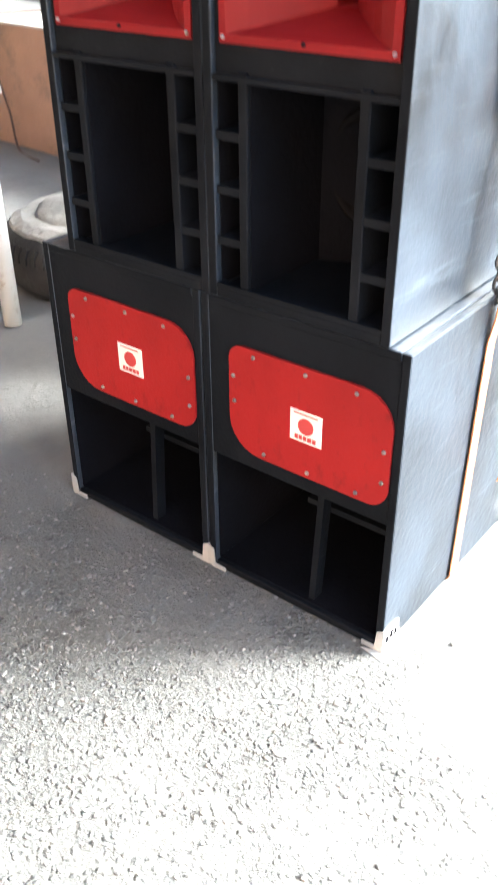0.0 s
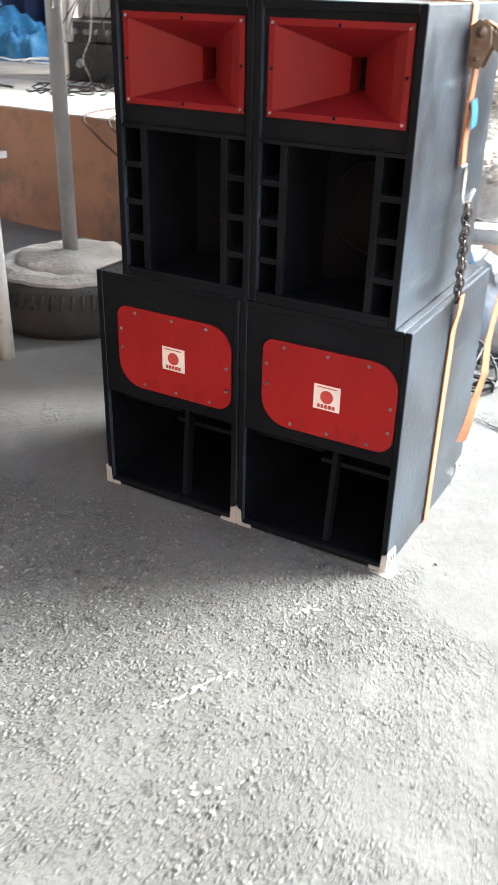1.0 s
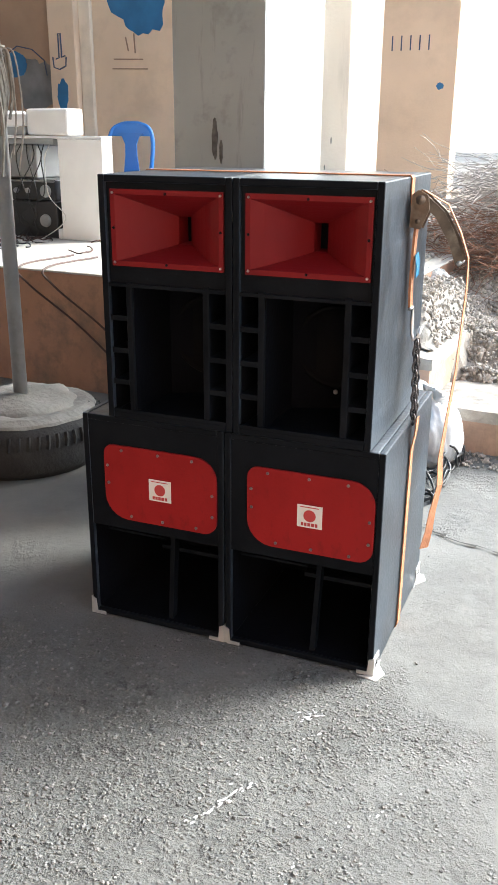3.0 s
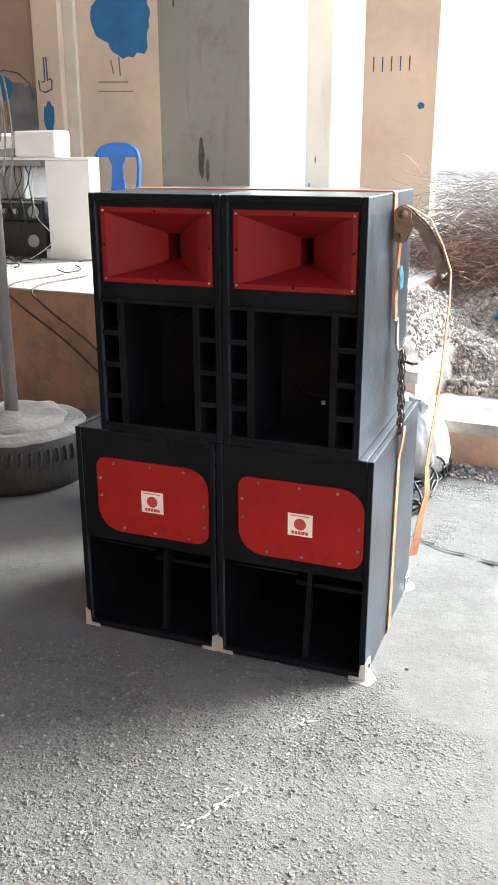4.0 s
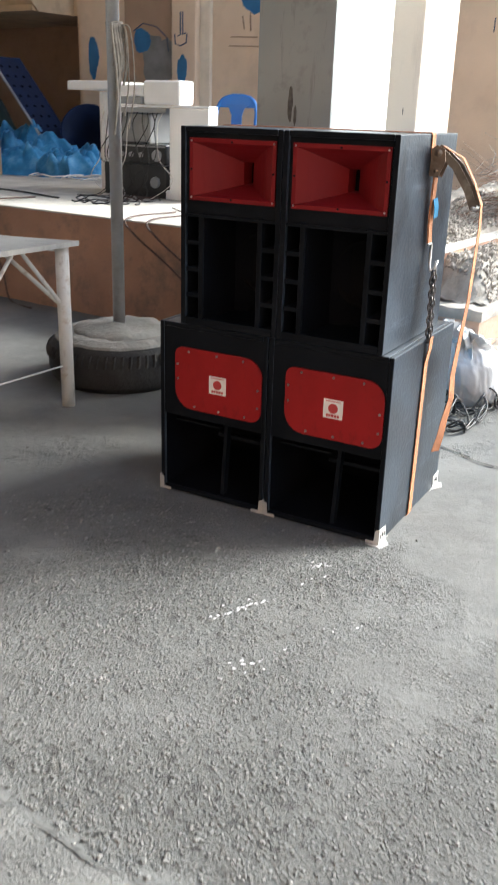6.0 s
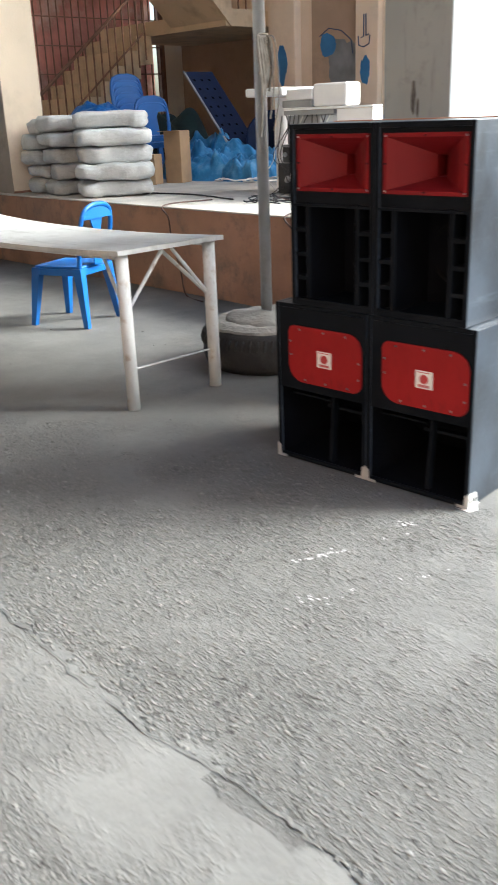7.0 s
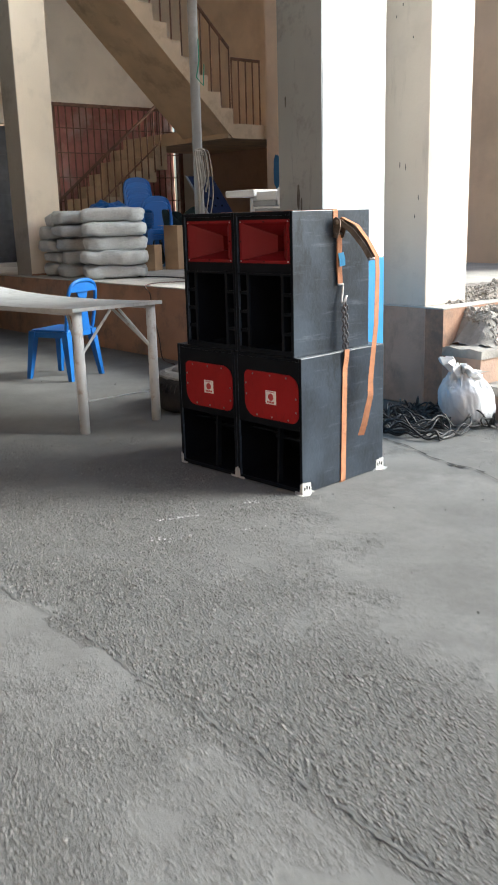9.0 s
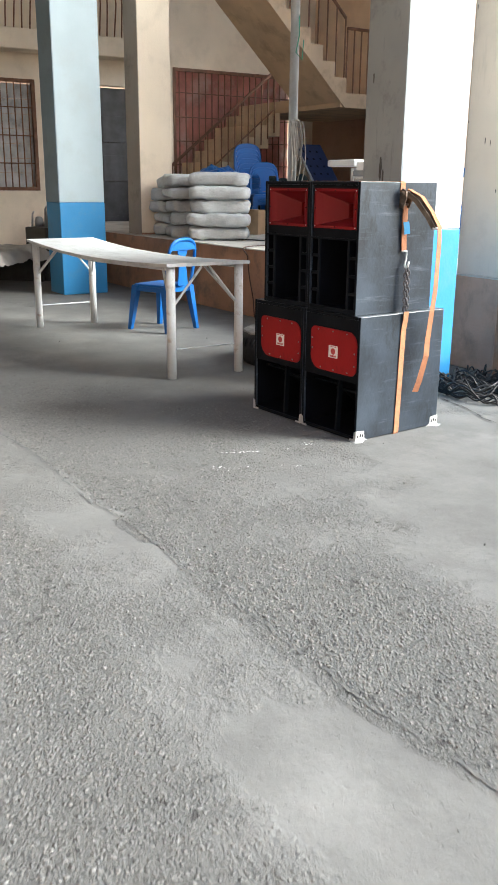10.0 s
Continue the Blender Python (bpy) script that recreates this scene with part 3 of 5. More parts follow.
glow.node_tree.nodes["Principled BSDF"].inputs["Emission Color"].default_value = (1.0, 0.955, 0.88, 1)
glow.node_tree.nodes["Principled BSDF"].inputs["Emission Strength"].default_value = 0.75
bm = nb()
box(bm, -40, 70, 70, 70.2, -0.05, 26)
solid("backdrop", bm, glow, "glowing panel added as the bright distance", "backdrop", HALL)


# ---- speakers ----
def rounded_rect(x0, x1, z0, z1, radii, seg=6):
    """Corner radii in the order low left, low right, top right, top left."""
    pts = []
    for (cx, cz, sx, sz, a0), r in zip(((x0, z0, 1, 1, 180), (x1, z0, -1, 1, 270), (x1, z1, -1, -1, 0), (x0, z1, 1, -1, 90)), radii):
        for i in range(seg + 1):
            a = radians(a0 + 90 * i / seg)
            pts.append((cx + sx * r + r * math.cos(a), cz + sz * r + r * math.sin(a)))
    return pts


def bolt(bm, x, y, z, r):
    lathe(bm, [(r, 0), (r, 0.002), (r * 0.7, 0.004), (r * 0.45, 0.0035), (r * 0.4, 0.001)], 10, Matrix.Translation((x, y, z)) @ pose(0, 0, 0, 90, 0, 0))


def woofer(parent, x, y, z, r):
    bm = nb()
    lathe(bm, [(r, 0), (r, 0.012), (r * 0.93, 0.016), (r * 0.88, 0.008), (r * 0.35, -0.06), (r * 0.33, -0.045), (r * 0.2, -0.03), (0.002, -0.026)], 36, Matrix.Translation((x, y, z)) @ pose(0, 0, 0, 90, 0, 0))
    return part("woofer", bm, M_CONE, parent, "black paper cone", smooth=True)


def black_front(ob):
    """The front edges of a panel keep the baffle's black, without the painted sheen."""
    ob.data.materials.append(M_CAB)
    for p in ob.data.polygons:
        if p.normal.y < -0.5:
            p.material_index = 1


def top_cabinet(m):
    """Horn over a ported bass chamber; origin at the low front left corner."""
    W, D, H, T = 0.373, 0.54, 0.647, 0.018
    s = thing("top_speaker", "black wooden speaker cabinet with a red horn", "speaker", m, "stacked speakers")
    for n, b, lab in (("side_panel", (0, T, 0, D, 0, H), ""), ("side_panel", (W - T, W, 0, D, 0, H), "scuffed black side panel, sky sheen in its colour"), ("top_panel", (T, W - T, 0, D, H - T, H), ""), ("bottom_panel", (T, W - T, 0, D, 0, T), ""), ("back_panel", (T, W - T, D - T, D, T, H - T), "")):
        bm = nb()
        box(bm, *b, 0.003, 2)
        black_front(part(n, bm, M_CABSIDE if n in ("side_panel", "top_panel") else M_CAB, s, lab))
    # baffle round the horn, and the floor between horn and chamber
    hx0, hx1, hz0, hz1 = 0.037, 0.342, 0.424, 0.606
    for b in ((T, W - T, hz1, H - T), (T, hx0, hz0, hz1), (hx1, W - T, hz0, hz1), (T, W - T, 0.372, hz0)):
        bm = nb()
        box(bm, b[0], b[1], 0.012, 0.03, b[2], b[3])
        part("baffle_board", bm, M_CAB, s)
    bm = nb()
    box(bm, T, W - T, 0.024, D - T, 0.378, 0.394)
    part("shelf", bm, M_CABIN, s)
    # horn: flange and four flares down to the throat, which sits off to one side
    bm = nb()
    f = [(hx0 - 0.006, hz0 - 0.006), (hx1 + 0.006, hz0 - 0.006), (hx1 + 0.006, hz1 + 0.006), (hx0 - 0.006, hz1 + 0.006)]
    rings = [(f, 0.012), (f, 0.006)]
    mouth = [(hx0 + 0.007, hz0 + 0.007), (hx1 - 0.007, hz0 + 0.007), (hx1 - 0.007, hz1 - 0.007), (hx0 + 0.007, hz1 - 0.007)]
    cx, cz = 0.5 * (hx0 + hx1), 0.5 * (hz0 + hz1)
    tz = cz - 0.012
    throat = [(cx - 0.018, tz - 0.036), (cx + 0.018, tz - 0.036), (cx + 0.018, tz + 0.036), (cx - 0.018, tz + 0.036)]
    rings += [(mouth, 0.006)]
    for k in range(1, 7):
        u = k / 6
        rings.append(([(a[0] + (b[0] - a[0]) * u ** 0.8, a[1] + (b[1] - a[1]) * u ** 0.9) for a, b in zip(mouth, throat)], 0.006 + 0.112 * u))
    rings.append(([(cx + (x - cx) * 0.9, tz + (z - tz) * 0.9) for x, z in throat], 0.17))
    rows = [[bm.verts.new((x, y, z)) for x, z in ring] for ring, y in rings]
    for a, b in zip(rows, rows[1:]):
        for i in range(4):
            bm.faces.new((a[i], a[(i + 1) % 4], b[(i + 1) % 4], b[i]))
    horn = part("horn", bm, M_HORN, s, "red moulded rectangular horn")
    bm = nb()
    box(bm, cx - 0.03, cx + 0.03, 0.171, 0.20, tz - 0.05, tz + 0.05)
    part("throat", bm, M_CABIN, horn)
    for x in (hx0 + 0.002, cx, hx1 - 0.002):
        for z in (hz0 + 0.003, cz, hz1 - 0.003):
            if (x, z) != (cx, cz):
                bm = nb()
                bolt(bm, x, 0.006, z, 0.0035)
                part("screw", bm, M_CAB if x == cx or z == cz else M_STEEL, horn)
    # chamber: two ladders of ports beside the deep bass opening
    for px, qx in ((0.066, 0.084), (W - 0.084, W - 0.066)):
        bm = nb()
        box(bm, px, qx, 0.006, 0.30, T, 0.378, 0.002)
        part("port_wall", bm, M_CAB, s)
    for x0, x1 in ((T, 0.066), (W - 0.066, W - T)):
        for z in (0.095, 0.183, 0.272):
            bm = nb()
            box(bm, x0, x1, 0.008, 0.28, z, z + 0.014)
            part("port_shelf", bm, M_CAB, s)
    for z in (T - 0.001, 0.364):
        bm = nb()
        box(bm, T, W - T, 0.001, 0.02, z, z + 0.0088)
        part("lip", bm, M_CAB, s)
    bm = nb()
    prism(bm, [(0.084, 0.22), (W - 0.084, 0.30), (W - 0.084, 0.315), (0.084, 0.235)], T, 0.378, "z")
    part("inner_baffle", bm, M_CABIN, s)
    # thin matt black sheets added to keep the chamber's inside dark
    for x in (T + 0.0005, 0.0845, W - 0.0865, W - T - 0.0025):
        bm = nb()
        box(bm, x, x + 0.002, 0.014, 0.29, T + 0.002, 0.376)
        part("dark_liner", bm, M_CABIN, s)
    woofer(s, W * 0.55, 0.245, 0.20, 0.115)
    bm = nb()
    bolt(bm, 0.21, 0.235, 0.075, 0.007)
    part("bolt", bm, M_STEEL, s)
    return s


def corner_plate(parent, x, sx, y=0.0, sy=1, foot=False):
    """A bent steel foot round a low corner."""
    bm = nb()
    a, b = sorted((x, x + sx * 0.045))
    y0, y1 = sorted((y - sy * 0.003, y + sy * 0.075))
    box(bm, a, b, *sorted((y - sy * 0.003, y)), 0.002, 0.012)
    x0, x1 = sorted((x, x - sx * 0.003))
    prism(bm, [(y - sy * 0.003, 0.002), (y + sy * 0.085, 0.002), (y + sy * 0.06, 0.012), (y + sy * 0.055, 0.052), (y - sy * 0.003, 0.058)], x0, x1, "x")
    prism(bm, [(x, 0.012), (x + sx * 0.016, 0.012), (x + sx * 0.013, 0.05), (x, 0.056)], *sorted((y - sy * 0.003, y)), "y")
    if foot:
        prism(bm, [(x + sx * 0.04, y - sy * 0.012), (x - sx * 0.014, y - sy * 0.022), (x - sx * 0.03, y + sy * 0.02), (x - sx * 0.003, y + sy * 0.06), (x, y)], 0.0, 0.003, "z")
    plate = part("corner_plate", bm, M_CORNER, parent, "bent galvanised corner plate")
    for k in range(3):
        bm = nb()
        box(bm, *sorted((x - sx * 0.0036, x - sx * 0.0025)), *sorted((y + sy * (0.008 + 0.016 * k), y + sy * (0.016 + 0.016 * k))), 0.020 + 0.004 * (k % 2), 0.036 + 0.005 * (k % 2))
        part("plate_slot", bm, M_CABIN, plate)


def sub_cabinet(m, feet):
    W, D, H, T = 0.437, 0.612, 0.645, 0.018
    s = thing("bass_speaker", "black wooden bass speaker with a red front plate", "speaker", m, "stacked speakers")
    for n, b, lab in (("side_panel", (0, T, 0, D, 0.004, H), ""), ("side_panel", (W - T, W, 0, D, 0.004, H), "scuffed black side panel, sky sheen in its colour"), ("top_panel", (T, W - T, 0, D, H - T, H), ""), ("bottom_panel", (T, W - T, 0, D, 0.004, T + 0.004), ""), ("back_panel", (T, W - T, D - T, D, T + 0.004, H - T), "")):
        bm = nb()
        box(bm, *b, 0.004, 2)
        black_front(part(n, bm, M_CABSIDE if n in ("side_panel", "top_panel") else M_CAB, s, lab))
    bm = nb()
    box(bm, T, W - T, 0.003, 0.021, 0.303, H - T)
    part("baffle", bm, M_CAB, s)
    bm = nb()
    box(bm, T, W - T, 0.021, 0.34, 0.303, 0.318)
    part("shelf", bm, M_CABIN, s)
    # matt black sheets added so the opening's sides and floor stay dark
    for x in (T + 0.0005, W - T - 0.0025):
        bm = nb()
        box(bm, x, x + 0.002, 0.012, 0.46, T + 0.006, 0.302)
        part("dark_liner", bm, M_CABIN, s)
    bm = nb()
    box(bm, T + 0.003, W - T - 0.003, 0.012, 0.46, T + 0.0045, T + 0.0065)
    part("inner_floor", bm, M_CABIN, s)
    # folded path of the scoop behind the opening
    bm = nb()
    prism(bm, [(0.10, 0.303), (0.45, 0.03), (0.465, 0.03), (0.115, 0.303)], T, W - T, "x")
    part("scoop_ramp", bm, M_CABIN, s)
    bm = nb()
    box(bm, T, W * 0.5, 0.07, 0.1, 0.255, 0.262)
    box(bm, W * 0.5, W - T, 0.05, 0.08, 0.238, 0.25)
    part("inner_rib", bm, M_CAB, s)
    bm = nb()
    prism(bm, [(0.262, 0.303), (0.276, 0.303), (0.262, 0.024), (0.248, 0.024)], 0.022, 0.05, "y")
    part("brace", bm, M_CAB, s)
    bm = nb()
    prism(bm, rounded_rect(0.067, 0.418, 0.337, 0.562, (0.072, 0.04, 0.066, 0.03)), -0.003, 0.003, "y")
    plate = part("front_plate", bm, M_RED, s, "red painted plate with rounded corners")
    for x, z in ((0.125, 0.548), (0.24, 0.549), (0.345, 0.548), (0.078, 0.498), (0.080, 0.445), (0.405, 0.455), (0.405, 0.392), (0.355, 0.350), (0.25, 0.349), (0.15, 0.350)):
        bm = nb()
        bolt(bm, x, -0.003, z, 0.0044)
        part("bolt", bm, M_BOLT, plate)
    bm = nb()
    box(bm, 0.210, 0.279, -0.0042, -0.003, 0.412, 0.476)
    badge = part("badge", bm, M_LABEL, plate, "white badge with a red disc and bars")
    bm = nb()
    lathe(bm, [(0.017, 0), (0.017, 0.0006)], 24, Matrix.Translation((0.2445, -0.0042, 0.446)) @ pose(0, 0, 0, 90, 0, 0))
    for x, w in ((0.221, 0.007), (0.230, 0.007), (0.239, 0.008), (0.249, 0.009), (0.260, 0.007)):
        box(bm, x, x + w, -0.0048, -0.0042, 0.4165, 0.426)
    box(bm, 0.218, 0.270, -0.0048, -0.0042, 0.469, 0.4715)
    badge.parent = s
    part("badge_print", bm, M_LABELRED, badge)
    for x, sx in feet:
        corner_plate(s, W if x else 0.0, -1 if x else 1, foot=(x, sx) == (1, 1))
    if feet[-1] == (1, 1):
        corner_plate(s, W, -1, D, -1, True)
    return s


sub_cabinet(pose(-0.437, 0, 0), [(0, 0), (1, 1)])
sub_cabinet(pose(-0.879, 0.004, 0, 0, 0, -0.4), [(0, 0), (1, 0)])
top_cabinet(pose(-0.413, -0.002, 0.646))
top_cabinet(pose(-0.789, 0.0, 0.646))


# ---- ratchet strap over the stack ----
strap = thing("ratchet_strap", "orange ratchet strap tightened round the speaker stack", "strap")
SX = -0.04 + 0.003
bm = nb()
ribbon(bm, [(-0.797, 0.29, 1.291), (-0.793, 0.29, 1.2945), (-0.43, 0.29, 1.295), (SX - 0.004, 0.285, 1.295), (SX, 0.285, 1.289), (SX, 0.285, 1.25), (SX + 0.004, 0.288, 1.2)], (0, 1, 0), 0.032, 0.003)
part("upper_band", bm, M_STRAP, strap)
bm = nb()
ribbon(bm, [(SX + 0.014, 0.297, 1.19), (SX + 0.01, 0.30, 1.10), (SX + 0.008, 0.303, 1.02), (SX + 0.01, 0.306, 0.955)], (0, 1, 0), 0.032, 0.006)
part("hook_band", bm, M_STRAP, strap)
bm = nb()
ribbon(bm, [(SX + 0.019, 0.30, 1.10), (SX + 0.023, 0.306, 1.07), (SX + 0.022, 0.309, 1.04)], (0, 1, 0.1), 0.04, 0.0015)
part("tag", bm, M_STRAPTAG, strap, "blue paper tag")
# ratchet: two cheeks, spool, handle
bm = nb()
for y in (0.262, 0.304):
    prism(bm, [(SX + 0.002, 1.17), (SX + 0.03, 1.165), (SX + 0.05, 1.215), (SX + 0.045, 1.25), (SX + 0.02, 1.262), (SX + 0.004, 1.25)], y, y + 0.004, "y")
ratchet = part("ratchet", bm, M_RATCHET, strap, "worn dark steel ratchet")
bm = nb()
tube(bm, [(SX + 0.027, 0.255, 1.238), (SX + 0.027, 0.315, 1.238)], 0.012, 12)
part("spool", bm, M_RATCHET, ratchet, smooth=True)
bm = nb()
tube(bm, [(SX + 0.022, 0.258, 1.185), (SX + 0.022, 0.312, 1.185)], 0.006, 10)
part("pin", bm, M_RATCHET, ratchet, smooth=True)
HE = Vector((SX + 0.115, 0.42, 1.068))
HS = Vector((SX + 0.03, 0.30, 1.24))
bm = nb()
for off in (-0.02, 0.02):
    o = Vector((0, off, 0))
    ribbon(bm, [HS + o, HS.lerp(HE, 0.3) + o + Vector((0.012, 0, 0.012)), HS.lerp(HE, 0.7) + o + Vector((0.01, 0, 0.01)), HE + o], (1, 0.1, 0.75), 0.026, 0.004)
part("handle", bm, M_RATCHET, ratchet)
bm = nb()
tube(bm, [HE + Vector((0, -0.028, 0)), HE + Vector((0, 0.028, 0))], 0.007, 10)
part("handle_bar", bm, M_STEEL, ratchet, "bright steel grip bar", smooth=True)
bm = nb()
ribbon(bm, [HS + Vector((0.0, 0, 0.018)), HS.lerp(HE, 0.3) + Vector((0.03, 0, 0.035)), HS.lerp(HE, 0.7) + Vector((0.026, 0, 0.03)), HE + Vector((0.02, 0, 0.012)), HE + Vector((0.022, 0.004, -0.06)), HE + Vector((0.012, 0.01, -0.3)), (0.075, 0.425, 0.6), (0.068, 0.42, 0.5), (0.075, 0.41, 0.42), (0.062, 0.40, 0.34), (0.058, 0.385, 0.28), (0.05, 0.37, 0.228)], (-0.12, 1, 0), 0.03, 0.002, (0.75, 0.8, 0))
part("loose_tail", bm, M_STRAP, strap, "orange webbing tail hanging free")
# hook, chain and lower band
bm = nb()
tube(bm, [(SX + 0.012, 0.288, 0.955), (SX + 0.012, 0.324, 0.955), (SX + 0.014, 0.322, 0.92), (SX + 0.018, 0.308, 0.885), (SX + 0.024, 0.302, 0.87), (SX + 0.036, 0.31, 0.878), (SX + 0.04, 0.318, 0.905)], 0.005, 8)
part("hook", bm, M_STEEL, strap, "bright steel hook", smooth=True)
for i in range(22):
    bm = nb()
    z = 0.868 - (i // 2) * 0.0212 - 0.01 * (i % 2)
    two = -0.008 if i % 2 else 0.009
    a = radians(40 if i // 2 % 2 else -50)
    pts = []
    for k in range(12):
        u = k * math.tau / 12
        d = 0.0085 * math.cos(u)
        pts.append((SX + 0.034 + d * math.cos(a) + 0.0003 * i, 0.310 + two + d * math.sin(a), z + 0.0155 * math.sin(u)))
    tube(bm, pts, 0.0032, 6, closed=True)
    part("chain_link", bm, M_CHAIN, strap, smooth=True)
bm = nb()
ribbon(bm, [(0.015, 0.306, 0.652), (0.013, 0.305, 0.61), (0.005, 0.303, 0.56), (0.0045, 0.298, 0.35), (0.0045, 0.292, 0.1), (0.0045, 0.29, 0.012), (0.0, 0.29, 0.001), (-0.02, 0.29, 0.001)], (0, 1, 0), 0.034, 0.003)
part("lower_band", bm, M_STRAP, strap)


# ---- long table ----
TBL = pose(-1.765, 0.29, 0, 0, 0, -3.9)
table = thing("long_table", "long white table with a sagging top and tubular legs", "table", TBL)
bm = nb()
n = 24
rows = []
for i in range(n + 1):
    x = -2.70 * i / n
    sag = 0.735 + 0.04 * (2 * i / n - 1) ** 2 + (0.012 if i > n * 0.7 else 0) * (i / n - 0.7) / 0.3
    rows.append([bm.verts.new((x, y, sag + dz)) for y, dz in ((-0.32, 0), (0.32, 0), (0.32, -0.022), (-0.32, -0.022))])
for a, b in zip(rows, rows[1:]):
    for s in range(4):
        bm.faces.new((a[s], b[s], b[(s + 1) % 4], a[(s + 1) % 4]))
bm.faces.new(rows[0])
bm.faces.new(rows[-1][::-1])
part("tabletop", bm, M_TABLE, table)
bm = nb()
for y in (-0.27, 0.27):
    tube(bm, [(-0.06, y, 0.737), (-1.35, y, 0.702), (-2.63, y, 0.745)], 0.014, 8)
part("frame", bm, M_LEG, table)
for x, h in ((-0.055, 0.752), (-2.63, 0.76)):
    for y in (-0.265, 0.265):
        bm = nb()
        tube(bm, [(x, y, 0.0), (x, y, h)], 0.031, 16)
        part("leg", bm, M_LEG, table, smooth=True)
        bm = nb()
        sx = -1 if x > -1 else 1
        tube(bm, [(x, y, 0.47), (x + sx * 0.32, y * 0.6, h - 0.02)], 0.010, 8)
        part("brace", bm, M_LEG, table)
    bm = nb()
    tube(bm, [(x, -0.265, 0.47), (x, -0.03, h - 0.01)], 0.009, 8)
    tube(bm, [(x, 0.265, 0.47), (x, 0.03, h - 0.01)], 0.009, 8)
    part("cross_brace", bm, M_LEG, table)
    bm = nb()
    tube(bm, [(x, -0.265, 0.2), (x, 0.265, 0.2)], 0.005, 8)
    part("stretcher", bm, M_POLE, table)


# ---- blue plastic chairs ----
def chair(m, label="blue moulded plastic chair with slotted back", group="blue chairs"):
    c = thing("plastic_chair", label, "chair", m, group)
    bm = nb()
    box(bm, -0.2, 0.2, -0.2, 0.2, 0.405, 0.43, 0.012, 2)
    part("seat", bm, M_CHAIR, c)
    for x0, x1, y0, y1 in ((-0.2, 0.2, -0.205, -0.193), (-0.2, 0.2, 0.193, 0.205), (-0.205, -0.193, -0.193, 0.193), (0.193, 0.205, -0.193, 0.193)):
        bm = nb()
        box(bm, x0, x1, y0, y1, 0.362, 0.408, 0.003)
        part("seat_skirt", bm, M_CHAIR, c)
    for sx in (-1, 1):
        for sy in (-1, 1):
            bm = nb()
            top, low = (0.18 * sx, 0.18 * sy), (0.225 * sx, 0.235 * sy)
            v = []
            for (x, y), z, w in ((low, 0, 0.019), (top, 0.415, 0.034)):
                v.append([bm.verts.new((x + a * w, y + b * w, z)) for a, b in ((-1, -1), (1, -1), (1, 1), (-1, 1))])
            for s in range(4):
                bm.faces.new((v[0][s], v[0][(s + 1) % 4], v[1][(s + 1) % 4], v[1][s]))
            bm.faces.new(v[0][::-1])
            bm.faces.new(v[1])
            part("leg", bm, M_CHAIR, c)
    # backrest: arched rim and a waisted splat
    back = nb()
    arch = [(-0.19, 0.19, 0.42), (-0.20, 0.22, 0.58), (-0.195, 0.245, 0.72), (-0.16, 0.26, 0.80), (-0.08, 0.268, 0.835), (0, 0.27, 0.84), (0.08, 0.268, 0.835), (0.16, 0.26, 0.80), (0.195, 0.245, 0.72), (0.20, 0.22, 0.58), (0.19, 0.19, 0.42)]
    tube(back, curve(arch, 4), 0.017, 10)
    prism(back, [(-0.18, 0.745), (0.18, 0.745), (0.168, 0.78), (0.145, 0.808), (0.11, 0.823), (0.06, 0.833), (-0.06, 0.833), (-0.11, 0.823), (-0.145, 0.808), (-0.168, 0.78)], 0.250, 0.268, "y")
    part("backrest", back, M_CHAIR, c, smooth=False)
    bm = nb()
    prism(bm, [(-0.075, 0.43), (0.075, 0.43), (0.052, 0.6), (0.05, 0.68), (0.075, 0.74), (0.12, 0.77), (-0.12, 0.77), (-0.075, 0.74), (-0.05, 0.68), (-0.052, 0.6)], 0.240, 0.252, "y")
    part("splat", bm, M_CHAIR, c)
    return c


first = chair(pose(-3.72, 1.105, 0, 0, 0, -72) @ Matrix.Diagonal((0.9, 0.94, 0.96, 1.0)), "blue plastic chair standing behind the table")
tagged(copy_thing(first, HALL @ pose(-2.40, 2.62, STAGE, 0, 0, 8) @ Matrix.Diagonal((1.0, 1.0, 0.965, 1.0))), "blue plastic chair on the platform behind the equipment")
for bx, by, turn, count in ((-6.36, 3.0, 72, 6), (-5.74, 2.8, 66, 2)):
    for i in range(count):
        tagged(copy_thing(first, HALL @ pose(bx - 0.009 * i, by - 0.004 * i, STAGE + 0.066 * i, -0.3 * i, 0, turn)), "blue plastic chair stacked on the platform", group="stacked chairs")


# ---- pole in a concrete-filled tyre ----
tyre = thing("tyre_stand", "old tyre filled with concrete holding a steel pole", "pole stand", pose(-1.9, 1.09, 0) @ Matrix.Diagonal((1.1, 1.1, 1.2, 1.0)))
bm = nb()
lathe(bm, [(0.2, 0.01), (0.295, 0.0), (0.325, 0.03), (0.335, 0.07), (0.335, 0.14), (0.315, 0.175), (0.27, 0.205), (0.215, 0.2), (0.2, 0.18)], 64)
body = part("tyre", bm, M_RUBBER, tyre, "dusty worn black tyre", smooth=True)
for i in range(56):
    bm = nb()
    a = i * math.tau / 56
    pts = [(0.336, 0.118), (0.337, 0.140), (0.326, 0.165)]
    tube(bm, [(r * math.cos(a + k * 0.01), r * math.sin(a + k * 0.01), z) for k, (r, z) in enumerate(pts)], 0.0085, 4)
    part("tread_block", bm, M_RUBBER, body)
bm = nb()
lathe(bm, [(0.22, 0.15), (0.225, 0.205), (0.20, 0.225), (0.12, 0.235), (0.03, 0.24)], 40)
rough_up(bm, 0.022, 11)
part("concrete_fill", bm, M_FILL, tyre, "rough cast concrete fill", smooth=True)
bm = nb()
